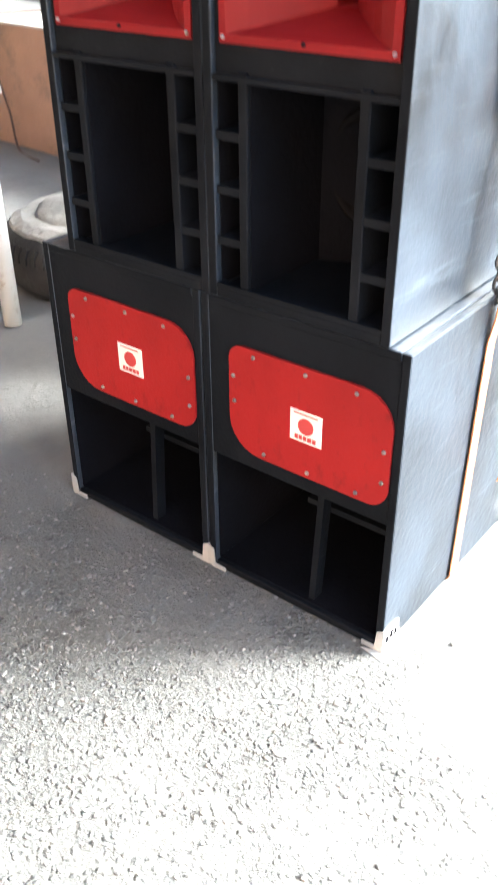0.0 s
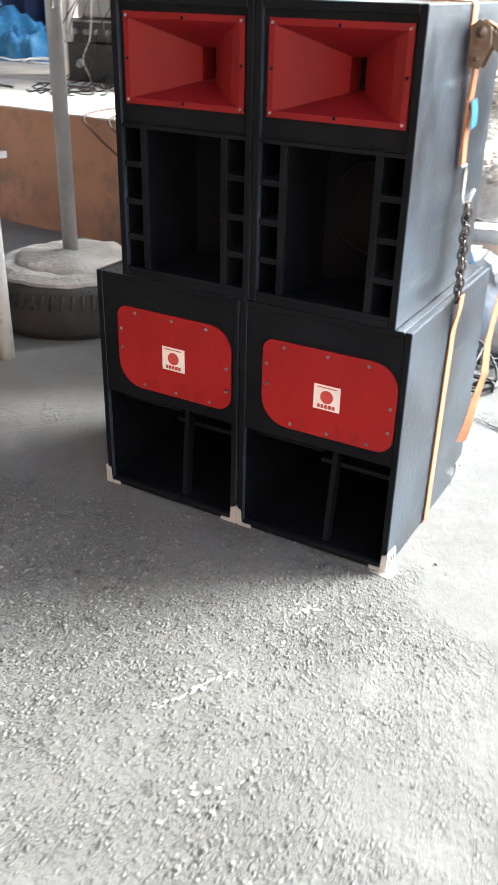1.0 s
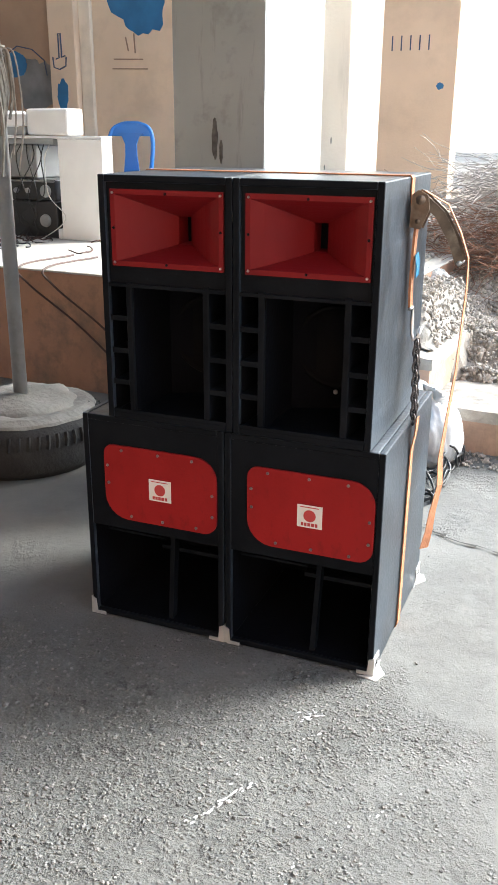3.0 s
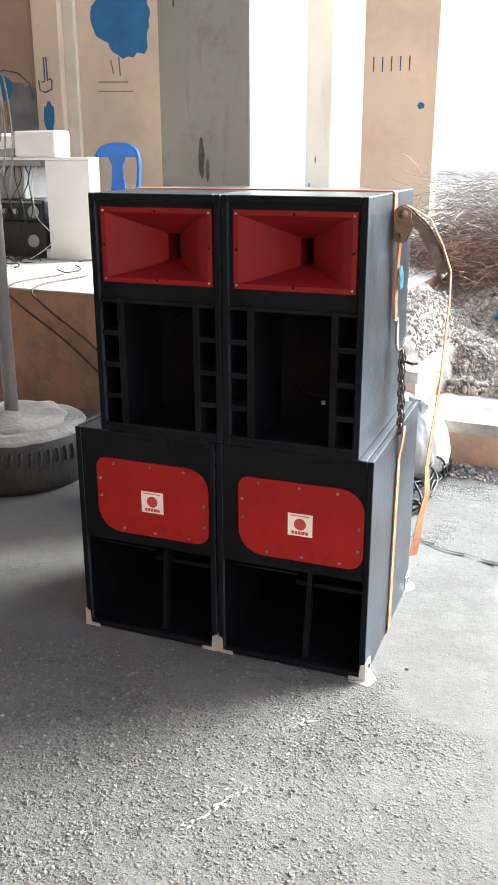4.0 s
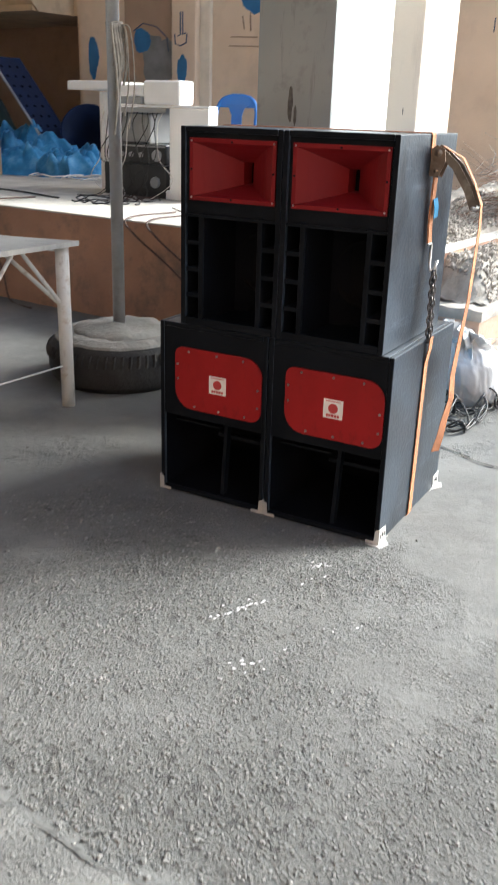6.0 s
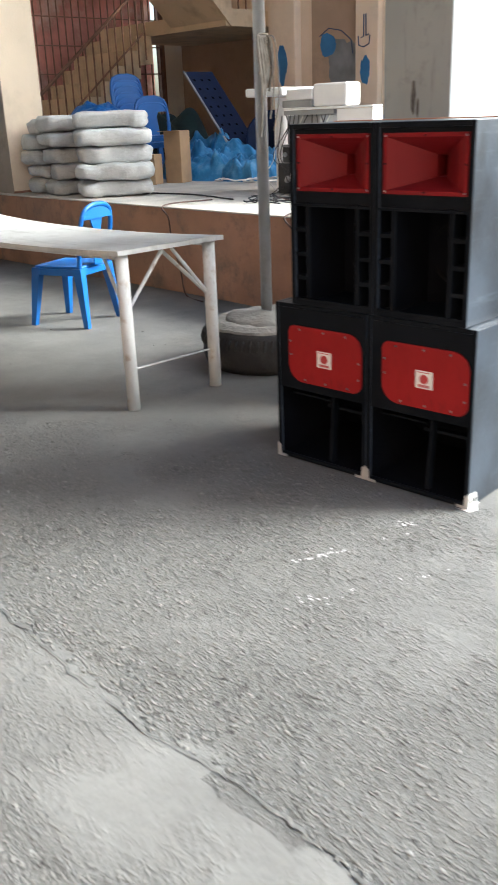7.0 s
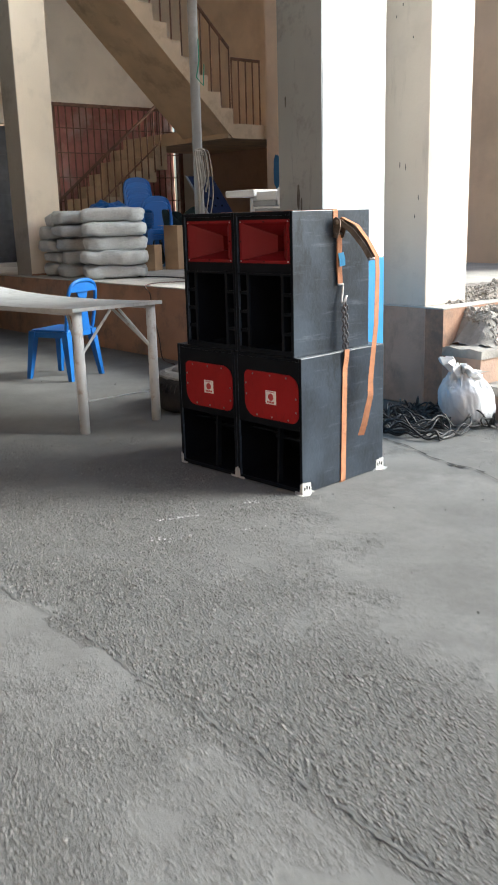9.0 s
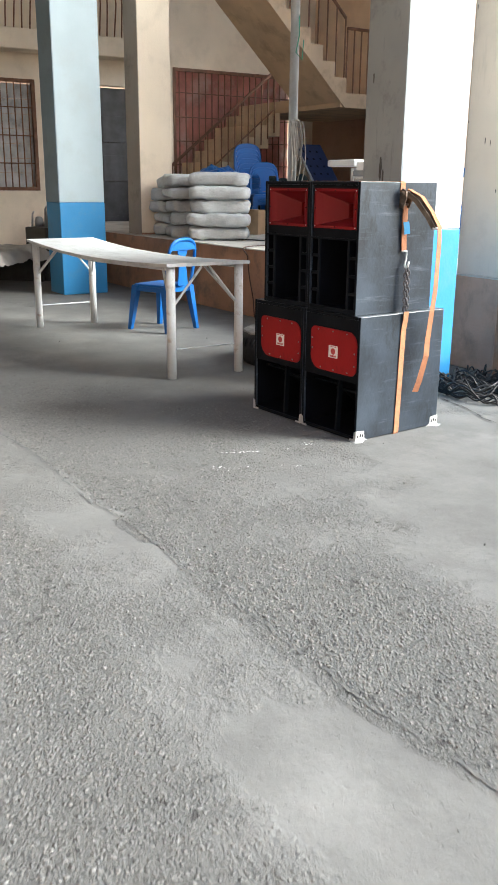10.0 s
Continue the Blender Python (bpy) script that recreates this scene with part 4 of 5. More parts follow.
lathe(bm, [(0.19, 0.19), (0.215, 0.212), (0.26, 0.2115), (0.295, 0.197), (0.302, 0.188), (0.29, 0.185)], 72)
rough_up(bm, 0.007, 17)
part("concrete_spill", bm, M_FILL, tyre, "crumbling concrete spilt over the tyre's shoulder")
bm = nb()
tube(bm, [(0, 0, 0.18), (0.02, 0, 6.3)], 0.0285, 20)
part("pole", bm, M_POLE, tyre, "galvanised steel pipe", smooth=True)
twine = thing("twine_bundle", "grey twine knotted round the steel pole", "twine", pose(-1.895, 1.1, 1.62))
rnd = random.Random(4)
for i in range(14):
    bm = nb()
    a = rnd.uniform(-1.2, 0.5)
    r = rnd.uniform(0.036, 0.06) if i > 4 else rnd.uniform(0.05, 0.09)
    ln = rnd.uniform(0.06, 0.2) if i > 4 else rnd.uniform(0.2, 0.42)
    pts = [(0.036 * math.cos(a), 0.036 * math.sin(a), 0.08), (r * math.cos(a), r * math.sin(a), 0.05), (r * 1.1 * math.cos(a + 0.3), r * 1.1 * math.sin(a + 0.3), -ln * 0.5), (r * 0.8 * math.cos(a), r * 0.8 * math.sin(a), -ln)]
    tube(bm, curve(pts, 5), rnd.uniform(0.003, 0.007), 5)
    part("strand", bm, M_TWINE, twine)
bm = nb()
for k in range(4):
    tube(bm, [(0.036 * math.cos(s * math.tau / 12), 0.036 * math.sin(s * math.tau / 12), 0.05 + 0.012 * k) for s in range(12)], 0.006, 5, closed=True)
part("knot", bm, M_TWINE, twine)
line = thing("green_twine", "green twine hanging from the steel pole", "twine", pose(-1.895, 1.1, 2.12))
bm = nb()
tube(bm, [(0.034, 0, 0.25), (0.06, -0.02, 0.12), (0.04, -0.03, 0.02), (0.07, 0, -0.03), (0.06, 0.02, 0.1)], 0.004, 5)
part("loop", bm, M_GREENLINE, line)


# ---- sacks on the platform ----
def sack_mesh(name, L, W, H, seed):
    """A full square-ended sack: flat sides, soft corners, a sewn lip along both ends."""
    bm = nb()
    nx, ny, nz = 16, 11, 6
    grid = {}

    def point(i, j, k):
        if (i, j, k) not in grid:
            u, v, w = (math.copysign(abs(t) ** 0.6, t) for t in (-1 + 2 * i / nx, -1 + 2 * j / ny, -1 + 2 * k / nz))
            e = 7.0
            f = (abs(u) ** e + abs(v) ** e + abs(w) ** e) ** (-1 / e) if max(abs(u), abs(v), abs(w)) > 0 else 1.0
            big = max(abs(u), abs(v), abs(w))
            u, v, w = u * f * big, v * f * big, w * f * big
            slump = 1 - 0.16 * abs(u) ** 8
            p = Vector((u * L / 2, v * W / 2 * (1 + 0.03 * (1 - w * w)), w * H / 2 * slump * (1 - 0.10 * abs(v) ** 6)))
            q = Vector((seed, seed * 0.7, 0))
            p += noise.noise_vector(p * 4 + q) * 0.030 + noise.noise_vector(p * 11 + q) * 0.013 + noise.noise_vector(p * 24 + q) * 0.006
            p += Vector((0.3, 0.3, 1.0)) * 0.010 * noise.noise(Vector((p.x * 9, p.y * 22, p.z * 25)) + q)
            p.z += H / 2
            p.z = min(max(p.z, 0.0), H * 1.04)
            grid[i, j, k] = bm.verts.new(p)
        return grid[i, j, k]

    for a, b, flip in ((nx, ny, 0), (nx, nz, 1), (ny, nz, 2)):
        for i in range(a):
            for j in range(b):
                for end in (0, 1):
                    if flip == 0:
                        q = [(i, j, end * nz), (i + 1, j, end * nz), (i + 1, j + 1, end * nz), (i, j + 1, end * nz)]
                    elif flip == 1:
                        q = [(i, end * ny, j), (i + 1, end * ny, j), (i + 1, end * ny, j + 1), (i, end * ny, j + 1)]
                    else:
                        q = [(end * nx, i, j), (end * nx, i + 1, j), (end * nx, i + 1, j + 1), (end * nx, i, j + 1)]
                    bm.faces.new([point(*c) for c in q])
    bmesh.ops.recalc_face_normals(bm, faces=bm.faces)
    return finish(name, bm, M_BAG, True)


long_kinds = [sack_mesh("filled_sack", 0.67, 0.40, 0.147, s) for s in (1.0, 5.0, 9.0, 13.0, 17.0)]
end_kinds = [sack_mesh("filled_sack", 0.60, 0.30, 0.141, s) for s in (3.0, 7.0, 11.0, 15.0, 19.0)]
rnd = random.Random(7)
# two columns turned end-on beside one laid lengthwise, the lower sacks reaching further out
for layer in range(5):
    out = (0.05, 0.08, -0.02, 0.0, -0.08)[layer]
    for cx, cy, turn, mesh, lift in ((-4.66 + out, 1.49 - 0.3 * out, 56, long_kinds[layer], 0.146), (-5.23 + 0.4 * out, 1.42, 82, end_kinds[layer], 0.142), (-5.58, 1.46, 86, end_kinds[4 - layer], 0.136)):
        ob = new("filled_sack", mesh)
        ob.matrix_world = HALL @ pose(cx + rnd.uniform(-0.03, 0.03), cy + rnd.uniform(-0.065, 0.055), STAGE + lift * layer, 0, 0, turn + rnd.uniform(-9, 9) + (180 if layer % 2 else 0))
        tagged(ob, "full white woven sack in a stack on the platform", "sack", "stacked sacks")


# ---- equipment on the platform ----
cab = thing("equipment_cabinet", "white equipment cabinet open at one side", "cabinet", HALL)
for n_, b in (("front_panel", (-2.60, -2.23, 2.2, 2.32, STAGE, 1.34)), ("foot", (-2.64, -2.602, 2.2, 2.32, STAGE, STAGE + 0.07)), ("top_panel", (-3.2, -2.23, 2.2, 2.32, 1.342, 1.36)), ("upper_box", (-2.86, -2.50, 2.2, 2.38, 1.362, 1.535)), ("side_box", (-3.16, -2.866, 2.2, 2.34, 1.42, 1.50)), ("grey_band", (-3.2, -2.64, 2.205, 2.6, 1.302, 1.34)), ("grey_rail", (-3.2, -2.87, 2.19, 2.34, 1.362, 1.418))):
    bm = nb()
    box(bm, *b, 0.02 if n_ == "upper_box" else 0.006, 3)
    part(n_, bm, M_GREYMETAL if n_.startswith("grey") else M_WHITEPL, cab)
bm = nb()
box(bm, -3.72, -3.26, 2.25, 2.7, 1.46, 1.53, 0.015, 2)
box(bm, -3.5, -3.46, 2.4, 2.6, STAGE, 1.45)
box(bm, -3.3, -3.26, 2.4, 2.6, STAGE, 1.45)
solid("small_stand", bm, M_WHITEPL, "small white stand beside the equipment cabinet", "stand", HALL, kind="")
amp = thing("amplifier", "black amplifier with round knobs under grey metal case", "amplifier", HALL)
for n_, b, mm in (("case", (-3.28, -2.64, 2.2, 2.6, STAGE + 0.004, 0.92), M_AMP), ("upper_case", (-3.24, -2.66, 2.22, 2.6, 0.924, 1.07), M_AMP), ("trim_strip", (-3.24, -2.66, 2.214, 2.222, 1.05, 1.064), M_GREYMETAL)):
    bm = nb()
    box(bm, *b, 0.008, 2)
    part(n_, bm, mm, amp)
for i, (x, z, r) in enumerate(((-3.2, 0.99, 0.02), (-3.1, 0.99, 0.02), (-3.0, 0.99, 0.02), (-2.9, 0.99, 0.02), (-2.74, 0.99, 0.045), (-2.74, 0.79, 0.045), (-3.16, 0.79, 0.03))):
    bm = nb()
    lathe(bm, [(r, 0), (r * 0.9, 0.02)], 16, Matrix.Translation((x, 2.22 if z > 0.92 else 2.2, z)) @ pose(0, 0, 0, 90, 0, 0))
    part("knob", bm, M_GREYMETAL, amp)
bm = nb()
box(bm, -3.22, -2.84, 2.26, 2.58, 1.071, 1.3, 0.012, 2)
box(bm, -3.18, -2.88, 2.252, 2.26, 1.10, 1.27)
solid("metal_unit", bm, M_GREYMETAL, "grey metal electronics unit on the amplifier", "electronics", HALL, kind="")


def wires(name, label, mm, count, x0, x1, y0, y1, z, r, seed, loop=0.15, high=0.03):
    w = thing(name, label, "cable", HALL)
    rr = random.Random(seed)
    for _ in range(count):
        bm = nb()
        x, y = rr.uniform(x0, x1), rr.uniform(y0, y1)
        a, pts = rr.uniform(0, 6.3), []
        for k in range(14):
            a += rr.uniform(-0.2, 0.9)
            x += loop * 0.35 * math.cos(a)
            y += loop * 0.35 * math.sin(a)
            x, y = min(max(x, x0), x1), min(max(y, y0), y1)
            pts.append((x, y, z + r + rr.uniform(0, high) * rr.random()))
        tube(bm, curve(pts, 4), r, 5)
        part("cable_strand", bm, mm, w, smooth=True)
    return w


for k in range(13):
    rr = random.Random(60 + k)
    bm = nb()
    x = -3.28 + 0.05 * k
    z = 1.302
    pts = [(x, 2.215, z), (x + rr.uniform(-0.04, 0.04), 2.195, z - 0.1), (x + rr.uniform(-0.14, 0.14), 2.14, 0.97), (x + rr.uniform(-0.16, 0.18), 2.12, 0.82), (x + rr.uniform(-0.1, 0.12), 2.1, STAGE + 0.007), (x + rr.uniform(-0.2, 0.2), 1.9, STAGE + 0.007)]
    tube(bm, curve(pts, 6), 0.0038, 6)
    solid("equipment_cable", bm, M_CABLE if k % 6 else M_WIREWHITE, "thin cable hanging from the electronics units", "cable", HALL, kind="", smooth=True, group="equipment cables")
wires("loose_cables", "tangled dark cables lying on the platform", M_CABLE, 4, -3.1, -2.1, 1.5, 2.1, STAGE, 0.005, 3)
wires("brown_cables", "tangled brown cables lying on the platform", M_BROWNCABLE, 5, -2.9, -2.0, 1.6, 2.15, STAGE, 0.005, 8)
for x0, x1, seed in ((-1.98, -1.0, 0), (-1.8, -0.85, 1), (-3.35, -3.05, 2)):
    bm = nb()
    tube(bm, curve([(x0, 1.5, STAGE + 0.01), (x0 + 0.02, 0.99, STAGE + 0.012), (x0 + 0.08, 0.972, STAGE - 0.08), (x0 + (x1 - x0) * 0.4, 0.97, 0.40), (x0 + (x1 - x0) * 0.7, 0.96, 0.19), (x1, 0.93, 0.012), (x1 + 0.3, 0.85, 0.008)]), 0.006, 6)
    solid("hanging_cable", bm, M_BROWNCABLE, "thin brown cable hanging down the platform's front", "cable", HALL, kind="", smooth=True)
bm = nb()
tube(bm, curve([(-6.5, 1.5, STAGE + 0.008), (-5.0, 1.55, STAGE + 0.008), (-4.0, 1.75, STAGE + 0.008), (-3.2, 1.6, STAGE + 0.008)]), 0.007, 6)
solid("floor_cable", bm, M_CABLE, "dark cable lying along the platform", "cable", HALL, kind="", smooth=True)


# ---- tarpaulin, bin, boxes at the back of the platform ----
def crumpled(name, cx, cy, wx, wy, h, mm, label, cat, seed, z0=STAGE, fold=1.0):
    bm = nb()
    n_ = 56
    g = []
    for j in range(n_ + 1):
        row = []
        for i in range(n_ + 1):
            u, v = -1 + 2 * i / n_, -1 + 2 * j / n_
            f = max(0, 1 - (u * u + v * v)) ** 0.5
            p = Vector((u * 2.2, v * 2.2, seed)) * fold
            w = abs(noise.noise(p * 1.3)) * 0.8 + abs(noise.noise(p * 3.1)) * 0.4 + abs(noise.noise(p * 6.5)) * 0.2 + 0.4
            row.append(bm.verts.new((cx + u * wx * (1 + 0.25 * noise.noise(p * 2)), cy + v * wy * (1 + 0.25 * noise.noise(p * 2 + Vector((5, 0, 0)))), z0 + 0.003 + h * f * w)))
        g.append(row)
    for a, b in zip(g, g[1:]):
        for i in range(n_):
            bm.faces.new((a[i], a[i + 1], b[i + 1], b[i]))
    return solid(name, bm, mm, label, cat, HALL, kind="", smooth=True)


crumpled("blue_tarpaulin", -5.45, 3.3, 0.66, 0.38, 0.48, M_TARP, "crumpled blue tarpaulin heaped on the platform", "tarpaulin", 2.0, STAGE, 0.6)
crumpled("blue_netting", -4.75, 3.3, 0.46, 0.32, 0.34, M_TARP, "loose blue netting beside the crumpled tarpaulin", "netting", 6.0, STAGE, 0.7)
crumpled("plastic_sheet", -6.2, 2.35, 0.3, 0.25, 0.16, M_CHAIR, "blue plastic sheet thrown over a box behind the sacks", "plastic sheet", 4.0, STAGE + 0.7, 0.4)
bm = nb()
box(bm, -6.45, -5.95, 2.15, 2.55, STAGE, STAGE + 0.7, 0.01)
solid("storage_box", bm, M_NAVY, "dark storage box standing behind the sacks", "box", HALL, kind="")
crumpled("dark_cloth", -6.85, 3.8, 0.8, 0.42, 1.2, M_GREENCLOTH, "dark green cloth heaped behind the chairs", "cloth", 9.0, STAGE, 0.12)
wires("rope_coil", "pale rope lying over the blue tarpaulin", M_WIREWHITE, 5, -5.0, -4.1, 2.75, 3.2, STAGE + 0.02, 0.008, 21, 0.25)
panel = thing("perforated_board", "navy perforated plastic board leaning at the back", "board", HALL @ pose(-5.98, 3.6, 1.80, 0, 47.5, 0))
bm = nb()
box(bm, 0, 1.52, -0.2, 0.22, -0.02, 0.0, 0.006)
part("sheet", bm, M_NAVY, panel)
for i in range(11):
    for j in range(3):
        bm = nb()
        box(bm, 0.12 + 0.13 * i, 0.15 + 0.13 * i, -0.14 + 0.11 * j, -0.11 + 0.11 * j, 0.0, 0.002)
        part("slot", bm, M_CABIN, panel)
bm = nb()
tube(bm, [(0, -0.205, 0.0), (1.52, -0.205, 0.0)], 0.013, 6)
part("rim", bm, M_GREYMETAL, panel)
bin_ = thing("navy_tub", "navy plastic tub lying on its side", "tub", HALL @ pose(-5.0, 3.85, STAGE + 0.34, 65, 0, 35))
bm = nb()
lathe(bm, [(0.2, -0.3), (0.27, 0.22), (0.255, 0.22), (0.19, -0.28)], 28)
part("tub_wall", bm, M_NAVY, bin_, smooth=True)
bm = nb()
tube(bm, [(0.27 * math.cos(s * math.tau / 28), 0.27 * math.sin(s * math.tau / 28), 0.22) for s in range(28)], 0.014, 6, closed=True)
part("rim", bm, M_NAVY, bin_)
bm = nb()
tube(bm, [(-0.12, -0.25, 0.2), (-0.16, -0.33, 0.3), (0.0, -0.38, 0.34), (0.16, -0.33, 0.3), (0.12, -0.25, 0.2)], 0.012, 6)
part("rope_handle", bm, M_WIREWHITE, bin_, "pale rope handle", smooth=True)
for x, y, w, h, turn in ((-5.42, 2.42, 0.2, 0.3, 30), (-5.32, 2.72, 0.2, 0.52, 20)):
    bm = nb()
    box(bm, -w / 2, w / 2, -0.1, 0.1, 0, h, 0.004)
    prism(bm, [(-w / 2, -0.1), (w / 2, -0.1), (w / 2, -0.2), (-w / 2, -0.22)], h, h + 0.004, "z")
    solid("cardboard_box", bm, M_CARD, "open brown cardboard box on the platform", "box", HALL @ pose(x, y, STAGE, 0, 0, turn), kind="")


# ---- staircase ----
stair = thing("staircase", "cream concrete staircase with rusty iron rails", "staircase", HALL)
NS = 12
rise, going = 0.2, 0.213
pts, low = [], []
y, z = 4.63, 2.54
outline = [(5.2, 2.345), (5.2, 2.54), (4.63, 2.54)]
for i in range(NS):
    z += rise
    outline.append((y, z))
    y -= going
    outline.append((y, z))
outline += [(y, z - 0.22), (4.62, 2.345)]
bm = nb()
prism(bm, outline, -6.53, -6.5, "x")
part("stringer", bm, M_STAIR, stair, "cream painted stepped side")
bm = nb()
prism(bm, [(4.62, 2.35), (y, z - 0.215), (y, z - 0.16), (4.62, 2.40)], -7.62, -6.53, "x")
part("soffit", bm, M_STAIR, stair, "tan painted underside")
bm = nb()
box(bm, -9.3, -6.53, 4.55, 5.2, 2.35, 2.53)
box(bm, -9.3, -6.45, 5.2, 6.3, 2.35, 2.53)
part("landing", bm, M_STAIR, stair)
yy, zz = 4.63, 2.54
for i in range(NS):
    zz += rise
    bm = nb()
    box(bm, -7.62, -6.53, yy - going, yy, zz - 0.15, zz)
    part("step", bm, M_STAIR, stair)
    yy -= going
# lower flight climbs away on the far side
n2 = 9
for i in range(n2):
    z = STAGE + (2.54 - STAGE) * (i + 1) / (n2 + 1)
    yb = 2.6 + (4.5 - 2.6) * i / n2
    bm = nb()
    box(bm, -9.3, -8.05, yb, yb + 0.25, STAGE if i < 3 else z - 0.35, z)
    part("step", bm, M_STAIR, stair, "worn cream step")


def rail(y0, z0, y1, z1, x, count, mm=M_RUST, height=0.86):
    bm = nb()
    tube(bm, [(x, y0, z0 + height), (x, y1, z1 + height)], 0.022, 8)
    part("handrail", bm, mm, stair, "rusty iron handrail")
    for i in range(count + 1):
        u = i / count
        bm = nb()
        yv, zv = y0 + (y1 - y0) * u, z0 + (z1 - z0) * u
        tube(bm, [(x, yv, zv - 0.05), (x, yv, zv + height)], 0.011, 6)
        part("baluster", bm, mm, stair)


rail(4.67, 2.54, 5.18, 2.54, -6.56, 4)
rail(4.63, 2.67, 4.63 - going * NS, 2.67 + rise * NS, -6.56, 16)
rail(2.6, 0.68, 4.4, 2.1, -8.0, 15)
bm = nb()
tube(bm, [(-8.0, 2.6, 0.98), (-8.0, 4.4, 2.4)], 0.012, 6)
part("mid_rail", bm, M_RUST, stair)

# ---- barred openings in the end wall ----
def barred(name, y0, y1, z0, z1, nv, nh, label, x=-9.62):
    g = thing(name, label, "window", HALL, kind="structure")
    bm = nb()
    for b in ((y0, y1, z0, z0 + 0.05), (y0, y1, z1 - 0.05, z1), (y0, y0 + 0.05, z0 + 0.05, z1 - 0.05), (y1 - 0.05, y1, z0 + 0.05, z1 - 0.05)):
        box(bm, x - 0.03, x + 0.03, *b)
    part("window_frame", bm, M_RUST, g)
    for i in range(1, nv):
        bm = nb()
        yv = y0 + (y1 - y0) * i / nv
        tube(bm, [(x, yv, z0), (x, yv, z1)], 0.011, 6)
        part("bar", bm, M_RUST, g)
    for j in range(1, nh):
        bm = nb()
        zv = z0 + (z1 - z0) * j / nh
        tube(bm, [(x + 0.013, y0, zv), (x + 0.013, y1, zv)], 0.009, 6)
        part("cross_bar", bm, M_RUST, g)
    return g


barred("window_1", 3.45, 5.95, 1.2, 3.1, 20, 5, "rusty barred opening with a faded red sheet behind")
bm = nb()
g = sheet(3.4, 6.0, 0, 1, 0.1, lambda x, y: 0)
for v in g.verts:
    v.co = Vector((-9.95 + 0.03 * math.sin(v.co.x * 9), v.co.x, 1.15 + 2.0 * v.co.y))
bm.free()
solid("red_sheet", g, M_REDCLOTH, "faded red sheet hung behind the bars", "curtain", HALL, kind="")
barred("window_2", 0.15, 1.1, 1.15, 2.76, 9, 4, "rusty barred window in the end wall")
bm = nb()
for i in range(7):
    box(bm, -9.75, -9.73, 0.16, 1.09, 1.2 + 0.215 * i, 1.408 + 0.215 * i)
solid("louvres", bm, mat("dusty_glass_slats", (0.42, 0.42, 0.43), 0.3, var=0.2), "dusty grey louvre slats behind the bars", "louvre", HALL, kind="structure")
# dark slab added in place of the doorway's dark inside
bm = nb()
box(bm, -9.72, -9.68, 2.12, 2.78, 0.0, 2.72, 0.004)
for z in (0.35, 1.3, 1.9):
    box(bm, -9.68, -9.66, 2.2, 2.7, z, z + 0.4, 0.006)
solid("door_1", bm, mat("dark_doorway_fill", (0.05, 0.05, 0.055), 0.5, var=0.3), "dark panelled slab standing in for the dark doorway", "door", HALL, kind="structure")
balc = thing("balcony_rail", "rusty iron railing of the upper walkway", "railing", HALL, kind="structure")
for yv in np.arange(-3.0, 2.85, 0.12):
    bm = nb()
    tube(bm, [(-9.25, yv, 3.4), (-9.25 + 0.03 * math.sin(yv * 20), yv + 0.03, 3.85), (-9.25, yv, 4.3)], 0.012, 6)
    part("baluster", bm, M_RUST, balc)
bm = nb()
tube(bm, [(-9.25, -3, 4.3), (-9.25, 2.85, 4.3)], 0.022, 8)
part("handrail", bm, M_RUST, balc)


# ---- covered bench and machine behind the table ----
bench = thing("covered_bench", "low bench under a draped grey dust sheet", "bench", HALL @ pose(-6.85, -0.1, 0, 0, 0, 135))
bm = nb()
bmesh.ops.create_grid(bm, x_segments=48, y_segments=26, size=0.5)
for v in bm.verts:
    x, y = v.co.x * 1.5, v.co.y + 0.42
    q = Vector((x * 4, y * 4, 2))
    over = max(0.0, abs(v.co.x) - 0.44) / 0.06 + max(0.0, abs(v.co.y) - 0.40) / 0.10
    v.co = Vector((x * (1 - 0.03 * min(1, over)), y, 0.47 + 0.05 * noise.noise(q) + 0.02 * noise.noise(q * 3) - 0.15 * min(1.0, over)))
part("dust_sheet", bm, M_DUSTSHEET, bench, "draped grey sheet", smooth=True)
# trestles coloured dark to paint in the shade under the sheet
for x in (-0.62, 0.62):
    bm = nb()
    box(bm, x - 0.04, x + 0.04, 0.06, 0.74, 0.0, 0.40, 0.006)
    part("trestle", bm, M_DARK, bench)
machine = thing("black_machine", "black machine with upright metal rods", "machine", HALL @ pose(-7.55, 0.42, 0, 0, 0, 20))
bm = nb()
box(bm, -0.22, 0.22, -0.16, 0.16, 0.0, 0.70, 0.02, 2)
part("case", bm, M_AMP, machine)
for x, y, h in ((-0.16, -0.08, 0.90), (-0.05, 0.05, 0.97), (0.09, -0.04, 0.94), (0.18, 0.08, 0.86)):
    bm = nb()
    tube(bm, [(x, y, 0.69), (x + 0.02, y, h - 0.04), (x + 0.05, y, h)], 0.012, 6)
    part("rod", bm, M_POLE, machine, "bent metal rod", smooth=True)
bm = nb()
lathe(bm, [(0.055, 0.70), (0.06, 0.76), (0.045, 0.82), (0.02, 0.83)], 16, Matrix.Translation((-0.17, 0.05, 0)))
part("knob", bm, M_GREYMETAL, machine, smooth=True)


